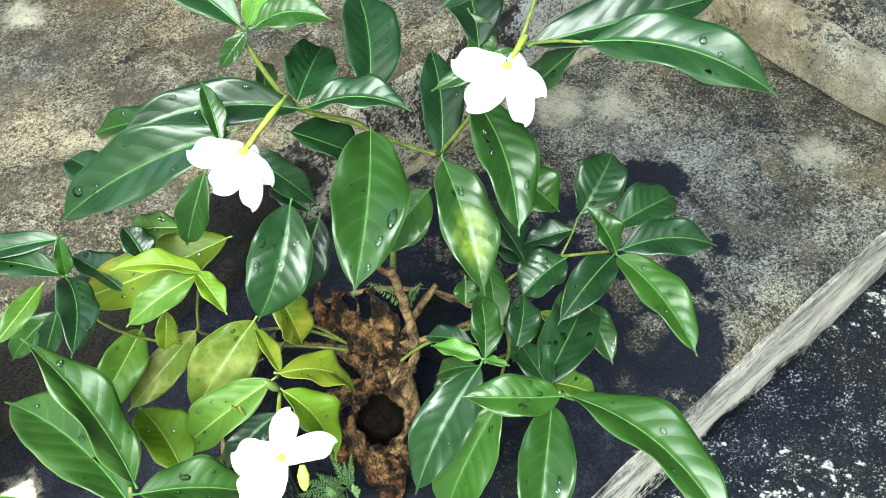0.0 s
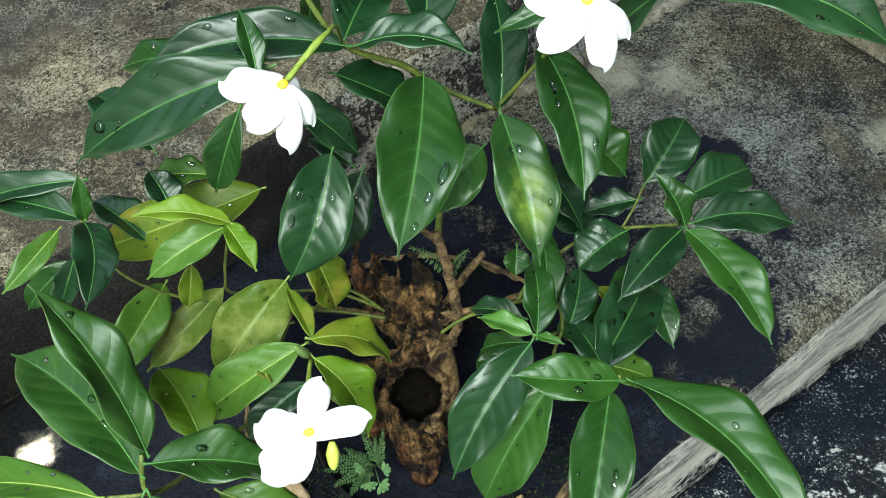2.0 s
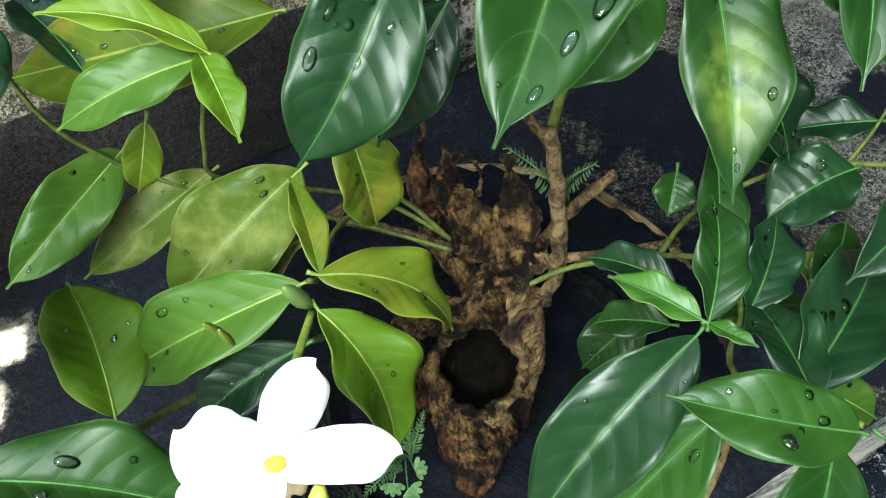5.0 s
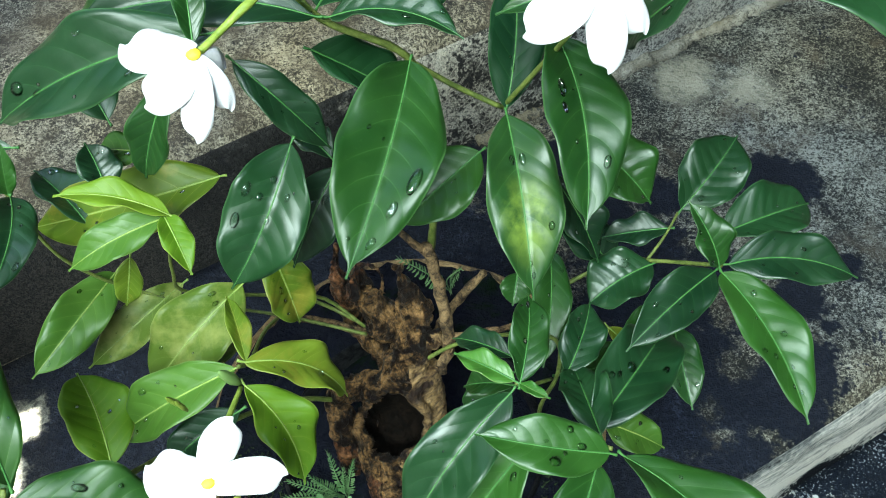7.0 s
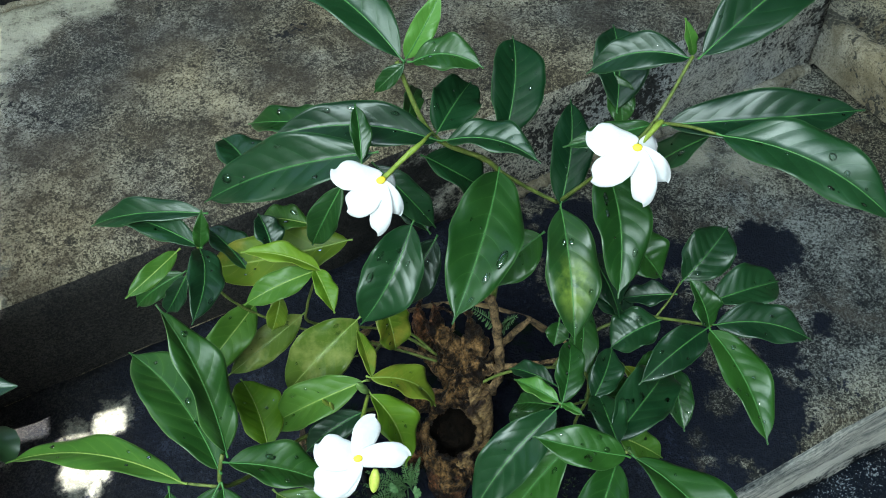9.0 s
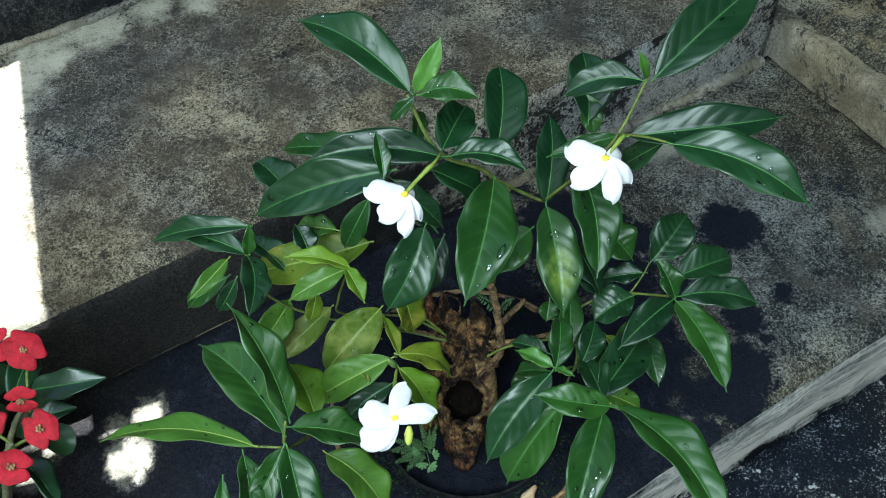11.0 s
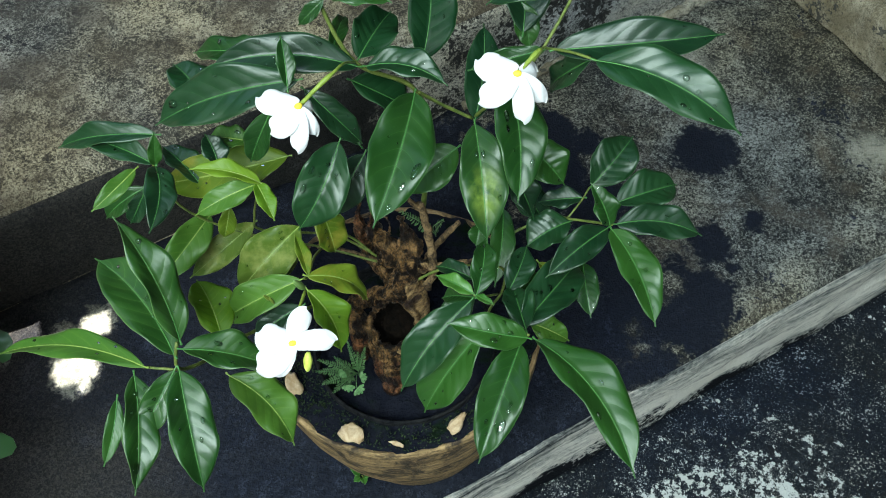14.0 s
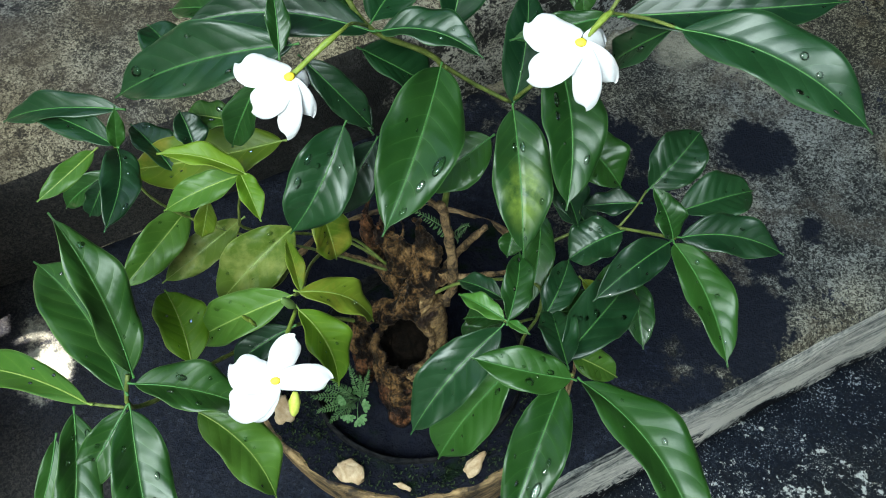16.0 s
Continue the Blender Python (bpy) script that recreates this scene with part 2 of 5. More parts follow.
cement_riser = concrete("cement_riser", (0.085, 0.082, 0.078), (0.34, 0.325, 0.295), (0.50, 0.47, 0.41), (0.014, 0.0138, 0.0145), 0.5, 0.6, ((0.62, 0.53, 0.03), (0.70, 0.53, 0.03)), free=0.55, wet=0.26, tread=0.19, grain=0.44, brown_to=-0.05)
cement_wall = concrete("cement_wall", (0.12, 0.12, 0.11), (0.23, 0.225, 0.205), (0.28, 0.28, 0.26), (0.02, 0.025, 0.02), 0.4, 0.4, free=0.58)


def streaked(name):
    """Old whitewash on the step's front: pale, in long dark streaks along the edge, thickest along its foot."""
    n = Nodes(name)
    co = n.place()
    along = n.add("ShaderNodeVectorRotate")
    along.rotation_type, along.invert = "Z_AXIS", True
    along.inputs["Angle"].default_value = YAW
    n.link(co, along.inputs["Vector"])
    turn = n.add("ShaderNodeMapping")
    turn.inputs["Scale"].default_value = (0.07, 1.0, 1.0)
    turn.inputs["Rotation"].default_value = (0.0, 0.05, 0.0)
    n.link(along.outputs[0], turn.inputs[0])
    sep = n.add("ShaderNodeSeparateXYZ")
    n.link(co, sep.inputs[0])
    line, thin, grit, big = n.noise(turn.outputs[0], 30, 6, 0.72, 0.5), n.noise(turn.outputs[0], 150, 4, 0.7, 0.3), n.noise(co, 150, 4, 0.7), n.noise(co, 9, 4, 0.65, 0.6)
    foot = n.math("SUBTRACT", 1.0, n.math("MULTIPLY", n.math("ABSOLUTE", n.math("ADD", n.math("ADD", sep.outputs[2], 0.115), n.math("MULTIPLY", n.math("SUBTRACT", big, 0.5), 0.10))), 28.0), True)
    level = n.math("ADD", n.math("ADD", n.math("MULTIPLY", line, 0.7), n.math("MULTIPLY", thin, 0.3)), n.math("ADD", n.math("MULTIPLY", n.math("SUBTRACT", grit, 0.5), 0.22), n.math("MULTIPLY", n.math("SUBTRACT", big, 0.5), 0.30)))
    level = n.math("ADD", level, n.math("MULTIPLY", foot, 0.14))
    chip = n.noise(co, 38, 4, 0.7, 0.6)
    edge = n.math("ADD", n.math("MULTIPLY", n.math("SUBTRACT", big, 0.5), 0.16), n.math("ADD", n.math("MULTIPLY", n.math("SUBTRACT", grit, 0.5), 0.10), n.math("MULTIPLY", n.math("SUBTRACT", chip, 0.5), 0.11)))
    length = n.add("ShaderNodeSeparateXYZ")
    n.link(along.outputs[0], length.inputs[0])
    edge = n.math("ADD", edge, n.math("MULTIPLY", n.math("SUBTRACT", length.outputs[0], 0.42, True), 0.16))
    gone = n.ramp(n.math("ADD", n.math("ADD", sep.outputs[2], 0.5), edge), (0.318, 0.34), (0.350, 0.0))
    level = n.math("SUBTRACT", level, gone)
    crust = n.ramp(n.math("ADD", n.noise(co, 95, 5, 0.75), n.math("MULTIPLY", n.math("SUBTRACT", chip, 0.5), 0.7)), (0.58, 0.0), (0.66, 0.24))
    level = n.math("ADD", level, n.math("MULTIPLY", crust, n.math("MULTIPLY", gone, 3.0)))
    col = n.ramp(n.math("ADD", n.math("MULTIPLY", n.math("SUBTRACT", level, 0.5), 1.25), 0.535), (0.37, (0.006, 0.007, 0.010)), (0.45, (0.13, 0.135, 0.135)), (0.52, (0.31, 0.305, 0.285)), (0.58, (0.52, 0.49, 0.45)), (0.66, (0.70, 0.66, 0.60)))
    n.link(col, n.b.inputs["Base Color"])
    n.b.inputs["Roughness"].default_value = 0.9
    n.b.inputs["Specular IOR Level"].default_value = 0.08
    n.bump(n.math("ADD", n.math("ADD", line, n.math("MULTIPLY", thin, 0.6)), n.math("MULTIPLY", grit, 0.5)), 0.9, 0.005)
    return n.m


whitewash = streaked("whitewash")


def leaf_material(name, deep, fresh, vein, gloss=0.26, spot=None, spot_at=0.6, through=0.25, spot_s=None, shine=0.55):
    """A glossy leaf: thin midrib and side veins from the leaf's own length and width, mottling, light let through."""
    n = Nodes(name)
    uv = n.add("ShaderNodeUVMap").outputs[0]
    sep = n.add("ShaderNodeSeparateXYZ")
    n.link(uv, sep.inputs[0])
    s, t = sep.outputs[0], n.math("ABSOLUTE", n.math("SUBTRACT", n.math("MULTIPLY", sep.outputs[1], 2.0), 1.0))
    co = n.place()
    rnd = n.add("ShaderNodeObjectInfo").outputs["Random"]
    soft, small, cloud = n.noise(co, 45, 3, 0.55), n.noise(co, 420, 3, 0.6), n.noise(co, 16, 2, 0.5)
    sway = n.math("MULTIPLY", n.math("SUBTRACT", cloud, 0.5), 0.5)
    wave = n.math("ABSOLUTE", n.math("SUBTRACT", n.math("FRACT", n.math("ADD", sway, n.math("SUBTRACT", n.math("MULTIPLY", s, 8.0), n.math("MULTIPLY", n.math("POWER", t, 1.4), 1.7)))), 0.5))
    side = n.math("MULTIPLY", n.ramp(wave, (0.0, 1.0), (0.028, 0.0)), n.ramp(t, (0.05, 0.9), (0.85, 0.0)))
    mid = n.ramp(t, (0.018, 1.0), (0.05, 0.0))
    base = n.mix(n.math("ADD", n.math("MULTIPLY", n.math("SUBTRACT", soft, 0.2), 0.9), n.math("MULTIPLY", n.math("SUBTRACT", rnd, 0.5), 0.9), True), deep, fresh)
    base = n.mix(n.ramp(cloud, (0.56, 0.0), (0.74, 0.40)), base, fresh)
    base = n.mix(n.ramp(wave, (0.0, 0.18), (0.22, 0.0)), base, fresh)
    if spot:
        where = n.ramp(n.noise(co, 34, 5, 0.65), (spot_at - 0.10, 0.0), (spot_at + 0.08, 0.9))
        if spot_s is not None:
            where = n.math("MULTIPLY", where, n.math("MULTIPLY", n.ramp(s, (spot_s - 0.25, 0.0), (spot_s, 1.0), (spot_s + 0.28, 0.0)), n.ramp(t, (0.35, 1.0), (0.85, 0.0))))
        base = n.mix(where, base, spot)
    base = n.mix(n.ramp(small, (0.64, 0.0), (0.78, 0.16)), base, vein)
    base = n.mix(n.math("MULTIPLY", side, 0.36), base, vein)
    base = n.mix(n.math("MULTIPLY", mid, 0.45), base, vein)
    base = n.mix(n.ramp(t, (0.955, 0.0), (0.995, 0.6)), base, vein)
    n.link(base, n.b.inputs["Base Color"])
    n.link(n.ramp(n.math("ADD", n.math("MULTIPLY", soft, 0.6), n.math("MULTIPLY", cloud, 0.4)), (0.35, gloss + 0.07), (0.68, gloss + 0.22)), n.b.inputs["Roughness"])
    n.b.inputs["Specular IOR Level"].default_value = shine
    dent = n.ramp(wave, (0.0, 0.0), (0.05, 0.35), (0.2, 0.85), (0.5, 1.0))
    n.bump(n.math("ADD", n.math("MULTIPLY", dent, 0.26), n.math("ADD", n.math("MULTIPLY", small, 0.10), n.math("MULTIPLY", n.noise(co, 120, 3, 0.55), 0.55))), 0.26, 0.0012)
    lit = n.add("ShaderNodeBsdfTranslucent")
    n.link(n.mix(0.5, base, fresh), lit.inputs["Color"])
    both = n.add("ShaderNodeMixShader")
    both.inputs[0].default_value = through
    n.link(n.b.outputs[0], both.inputs[1])
    n.link(lit.outputs[0], both.inputs[2])
    n.link(both.outputs[0], n.out.inputs[0])
    return n.m


leaf_dark = leaf_material("leaf_dark", (0.0046, 0.0235, 0.0080), (0.0124, 0.0504, 0.0136), (0.06, 0.14, 0.05), 0.27, None, 0.6, 0.14)
leaf_deep = leaf_material("leaf_deep", (0.0040, 0.0215, 0.0075), (0.0100, 0.0440, 0.0120), (0.06, 0.14, 0.05), 0.40, None, 0.6, 0.10, shine=0.16)
leaf_mid = leaf_material("leaf_mid", (0.0096, 0.0433, 0.0068), (0.0300, 0.0969, 0.0121), (0.09, 0.20, 0.06), 0.27, None, 0.6, 0.22)
leaf_fresh = leaf_material("leaf_fresh", (0.0176, 0.0623, 0.0099), (0.0545, 0.1298, 0.0182), (0.16, 0.28, 0.09), 0.26, None, 0.6, 0.28)
leaf_light = leaf_material("leaf_light", (0.0384, 0.1081, 0.0133), (0.0960, 0.1905, 0.0228), (0.20, 0.31, 0.08), 0.30, shine=0.38)
leaf_yellow = leaf_material("leaf_yellow", (0.1100, 0.2266, 0.0133), (0.2200, 0.3399, 0.0266), (0.42, 0.50, 0.10), 0.32, None, 0.6, 0.45, shine=0.30)
leaf_olive = leaf_material("leaf_olive", (0.0825, 0.1442, 0.0095), (0.1815, 0.2420, 0.0209), (0.42, 0.46, 0.10), 0.32, (0.26, 0.23, 0.03), 0.62, 0.38, shine=0.30)
leaf_pale = leaf_material("leaf_pale", (0.0650, 0.1236, 0.0133), (0.1512, 0.2163, 0.0285), (0.30, 0.37, 0.10), 0.30, (0.30, 0.33, 0.09), 0.58, 0.38, shine=0.34)
leaf_spotted = leaf_material("leaf_spotted", (0.0179, 0.0618, 0.0126), (0.0486, 0.1185, 0.0199), (0.12, 0.24, 0.08), 0.28, (0.24, 0.34, 0.05), 0.50, 0.25, 0.58)
leaf_new = leaf_material("leaf_new", (0.035, 0.135, 0.016), (0.115, 0.27, 0.04), (0.34, 0.48, 0.16), 0.28, None, 0.6, 0.35)


def grained(name, a, b, scale, stretch=(1, 1, 1), rough=0.8, depth=0.003, dark=None, dark_at=0.6, spec=0.3):
    n = Nodes(name)
    co = n.place()
    mp = n.add("ShaderNodeMapping")
    mp.inputs["Scale"].default_value = stretch
    n.link(co, mp.inputs[0])
    g1, g2 = n.noise(mp.outputs[0], scale, 7, 0.7, 0.8), n.noise(co, scale * 4, 4, 0.7)
    col = n.mix(n.ramp(n.math("ADD", n.math("MULTIPLY", g1, 0.75), n.math("MULTIPLY", g2, 0.25)), (0.41, 0.0), (0.59, 1.0)), a, b)
    if dark:
        col = n.mix(n.ramp(n.noise(co, scale * 0.5, 5, 0.7, 0.5), (dark_at - 0.08, 0.0), (dark_at + 0.05, 1.0)), col, dark)
    n.link(col, n.b.inputs["Base Color"])
    n.b.inputs["Roughness"].default_value = rough
    n.b.inputs["Specular IOR Level"].default_value = spec
    n.bump(n.math("ADD", g1, n.math("MULTIPLY", g2, 0.5)), 1.0, depth)
    return n.m


bark = grained("bark", (0.012, 0.0048, 0.0028), (0.40, 0.225, 0.090), 120, (2.0, 2.0, 0.40), 0.45, 0.007, (0.007, 0.0034, 0.0026), 0.49)
bark_pale = grained("bark_pale", (0.050, 0.024, 0.010), (0.40, 0.255, 0.112), 90, (0.7, 0.7, 2.6), 0.5, 0.004, (0.022, 0.011, 0.007), 0.57)
bark_red = grained("bark_red", (0.018, 0.0055, 0.0035), (0.36, 0.155, 0.065), 95, (1.4, 1.4, 0.8), 0.45, 0.006, (0.006, 0.003, 0.003), 0.49)
# Near-black colour that puts the hollow's shade on its walls.
hollow_shade = grained("hollow_shade", (0.003, 0.0025, 0.002), (0.010, 0.0065, 0.0045), 90, (1, 1, 1), 0.9, 0.004, spec=0.06)
twig_bark = grained("twig_bark", (0.035, 0.020, 0.010), (0.30, 0.19, 0.09), 190, (1, 1, 0.7), 0.7, 0.003, (0.02, 0.012, 0.008), 0.58)
stem_green = grained("stem_green", (0.062, 0.088, 0.018), (0.15, 0.185, 0.042), 140, (1, 1, 0.5), 0.45, 0.0008)
rib_green = grained("rib_green", (0.035, 0.12, 0.03), (0.07, 0.18, 0.045), 140, (1, 1, 0.5), 0.4, 0.0004)
rib_pale = grained("rib_pale", (0.15, 0.23, 0.04), (0.25, 0.33, 0.08), 140, (1, 1, 0.5), 0.4, 0.0004)
stem_young = grained("stem_young", (0.13, 0.19, 0.025), (0.24, 0.30, 0.05), 120, (1, 1, 0.5), 0.4, 0.0005)
pot_clay = grained("pot_clay", (0.10, 0.062, 0.028), (0.40, 0.265, 0.125), 60, (0.5, 0.5, 4.0), 0.7, 0.003, (0.035, 0.024, 0.016), 0.55)
wet_soil = grained("wet_soil", (0.0070, 0.0082, 0.0150), (0.0140, 0.0150, 0.0220), 70, (1, 1, 1), 0.9, 0.006, (0.006, 0.013, 0.006), 0.62, 0.04)
old_rim = grained("old_rim", (0.003, 0.0035, 0.005), (0.020, 0.020, 0.021), 110, (1, 1, 1), 0.85, 0.003, spec=0.08)
pebble = grained("pebble", (0.36, 0.24, 0.13), (0.55, 0.42, 0.28), 60, (1, 1, 1), 0.7, 0.001)
moss_green = grained("moss_green", (0.012, 0.026, 0.01), (0.045, 0.075, 0.022), 120, (1, 1, 1), 0.9, 0.003)
fern_green = grained("fern_green", (0.06, 0.15, 0.045), (0.17, 0.28, 0.12), 160, (1, 1, 1), 0.55, 0.0005)
red_bract = grained("red_bract", (0.20, 0.003, 0.009), (0.36, 0.007, 0.018), 90, (1, 1, 1), 0.8, 0.0005)
bract_eye = grained("bract_eye", (0.12, 0.05, 0.03), (0.35, 0.22, 0.10), 200, (1, 1, 1), 0.6, 0.0008)
thorn_stem = grained("thorn_stem", (0.07, 0.08, 0.04), (0.18, 0.16, 0.09), 120, (1, 1, 0.5), 0.7, 0.001)
bud_yellow = grained("bud_yellow", (0.36, 0.42, 0.06), (0.52, 0.56, 0.11), 120, (1, 1, 0.5), 0.45, 0.0004)
petal_white = grained("petal_white", (0.53, 0.52, 0.535), (0.60, 0.59, 0.605), 60, (1, 1, 1), 0.55, 0.0004)
throat_yellow = grained("throat_yellow", (0.75, 0.55, 0.03), (0.85, 0.68, 0.06), 160, (1, 1, 1), 0.5, 0.0004)

drop_mat = Nodes("water")
clear, shine, share, rim = drop_mat.add("ShaderNodeBsdfTransparent"), drop_mat.add("ShaderNodeBsdfGlossy", Roughness=0.04), drop_mat.add("ShaderNodeMixShader"), drop_mat.add("ShaderNodeFresnel", IOR=1.55)
clear.inputs[0].default_value = (0.94, 0.98, 0.95, 1)
drop_mat.link(rim.outputs[0], share.inputs[0])
drop_mat.link(clear.outputs[0], share.inputs[1])
drop_mat.link(shine.outputs[0], share.inputs[2])
drop_mat.link(share.outputs[0], drop_mat.out.inputs[0])
water = drop_mat.m


# ---- the stairs ----
def extrude(name, u0, u1, profile, mats, seed, wear=0.004, step_u=0.02, label="", category=""):
    """A worn cement body: a section of (v, z, material) drawn along the stairs; the last corner closes to the first."""
    bm = bmesh.new()
    n = max(2, int((u1 - u0) / step_u))
    rows = []
    fine, mat_of = [], []
    for (v0, z0, m0), (v1, z1, _) in zip(profile, profile[1:]):
        k = max(1, int(math.hypot(v1 - v0, z1 - z0) / 0.02)) if m0 >= 0 else 1
        for j in range(k):
            fine.append((v0 + (v1 - v0) * j / k, z0 + (z1 - z0) * j / k))
            mat_of.append(max(m0, 0))
    fine.append(profile[-1][:2])
    for i in range(n + 1):
        u = u0 + (u1 - u0) * i / n
        row = []
        for v, z in fine:
            p = U * u + V * v
            q = Vector((p.x, p.y, z))
            w = wear * noise.fractal(q * 14 + Vector((seed, 0, 0)), 1.0, 2.0, 4)
            row.append(bm.verts.new(q + Vector((0, 0, w)) - V * w))
        rows.append(row)
    for a, b in zip(rows, rows[1:]):
        for k in range(len(fine) - 1):
            f = bm.faces.new((a[k], b[k], b[k + 1], a[k + 1]))
            f.material_index = mat_of[k]
    bm.faces.new(rows[0])
    bm.faces.new(rows[-1][::-1])
    bmesh.ops.recalc_face_normals(bm, faces=bm.faces)
    return tagged(part(name, bm, mats), label, category, "", "structure")


def tread(v0, v1, z, drop, low=-0.7):
    """The section of one step: riser, rounded nose and tread."""
    return [(v1, low, -1), (v0, low, -1), (v0, z - drop, 0), (v0, z - 0.028, 0), (v0 + 0.004, z - 0.014, 1), (v0 + 0.012, z - 0.005, 1), (v0 + 0.026, z, 1), (v1, z, -1), (v1, low, -1)]


extrude("floor_lower", -3.2, 3.2, tread(-3.0, -0.028, -0.19, 0.1), [cement_low, cement_low], 1.0, 0.004, 0.05, "black, algae-covered cement tread with pale specks", "step")
extrude("floor", -3.2, 0.98, tread(-0.030, 0.530, 0.0, 0.19), [whitewash, cement_floor], 5.0, 0.005, 0.02, "stained grey cement tread with painted-in shade and a streaked whitewashed edge", "step")
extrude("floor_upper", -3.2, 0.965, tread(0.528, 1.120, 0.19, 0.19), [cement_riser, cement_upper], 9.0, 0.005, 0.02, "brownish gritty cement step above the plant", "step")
extrude("floor_top", -3.2, 0.955, tread(1.118, 3.4, 0.38, 0.19), [cement_dark, cement_upper], 13.0, 0.006, 0.03, "next cement step with a dark riser", "step")

fillet = [U * (-0.9 + 0.05 * i) + V * (1.112 - 0.004 * math.sin(i * 1.3)) + Vector((0, 0, 0.192)) for i in range(38)]
tagged(part("trim", tube(fillet, [0.009 + 0.003 * math.sin(i * 2.1) for i in range(38)], 8, 0.5), cement_ledge), "pale worn mortar fillet along the step's foot", "mortar", "", "structure")
foot = [U * (0.36 + 0.03 * i) + V * (0.523 - 0.003 * math.sin(i * 1.9)) + Vector((0, 0, 0.001)) for i in range(21)]
tagged(part("trim", tube(foot, [0.009 + 0.004 * math.sin(i * 1.1) * math.sin(i * 0.37) + 0.003 * i / 20 for i in range(21)], 8, 0.6), cement_ledge), "pale rough mortar fillet at the riser's foot", "mortar", "", "structure")
mortar = [U * (-0.46 + 0.02 * i) + V * 0.527 + Vector((0, 0, 0.001)) for i in range(19)]
tagged(part("trim", tube(mortar, [0.0002 + 0.0011 * abs(math.sin(i * 1.7)) * abs(math.sin(i * 0.31)) for i in range(19)], 6, 0.6), cement_upper), "thin broken line of pale mortar at the riser's foot", "mortar", "", "structure")


def ledge():
    """The low side kerb at the end of the steps, with a broken inner edge."""
    bm = bmesh.new()
    nu, nv = 60, 110
    rows = []
    section = [(0.0, -0.7), (0.0, 0.0), (0.0, 0.03), (0.0, 0.06), (0.004, 0.082), (0.016, 0.09), (0.05, 0.092), (0.09, 0.094), (0.13, 0.096), (0.17, 0.098), (0.25, 0.10), (0.35, 0.10), (0.5, 0.10), (1.0, 0.10), (2.2, 0.10), (2.2, -0.7)]
    for i in range(nv + 1):
        v = -0.03 + 3.4 * (i / nv) ** 1.5
        row = []
        for du, z in section:
            p = U * (0.978 + du) + V * v
            q = Vector((p.x, p.y, z))
            w = 0.010 * noise.fractal(q * 11 + Vector((40, 0, 0)), 1.0, 2.0, 4) if 0 < z and du < 1.2 else 0
            crack = 0.018 * max(0, 1 - abs(du - 0.05 - 0.02 * noise.noise(Vector((v * 6, 3, 1)))) / 0.018) if z > 0.08 else 0
            row.append(bm.verts.new(q + Vector((0, 0, w - crack))))
        rows.append(row)
    for a, b in zip(rows, rows[1:]):
        for k in range(len(section) - 1):
            f = bm.faces.new((a[k], a[k + 1], b[k + 1], b[k]))
            f.material_index = 1 if section[k][0] > 0.045 else 0
    bm.faces.new(rows[0])
    bm.faces.new(rows[-1][::-1])
    bmesh.ops.recalc_face_normals(bm, faces=bm.faces)
    return tagged(part("kerb", bm, [cement_ledge, cement_ledge_top]), "low worn cement kerb with a broken crack along its edge", "kerb", "", "structure")


ledge()


def box(name, size, at, mat, turn=0.0, label="", category=""):
    bm = bmesh.new()
    bmesh.ops.create_cube(bm, size=1, matrix=Matrix.Translation(at) @ Matrix.Rotation(turn, 4, "Z") @ Matrix.Diagonal((*size, 1)))
    bmesh.ops.bevel(bm, geom=bm.edges[:], offset=0.01, segments=1, affect="EDGES")
    return tagged(part(name, bm, mat, shade=False), label, category, "", "structure")


LAMP = Vector((-0.10, -1.35, 2.5))


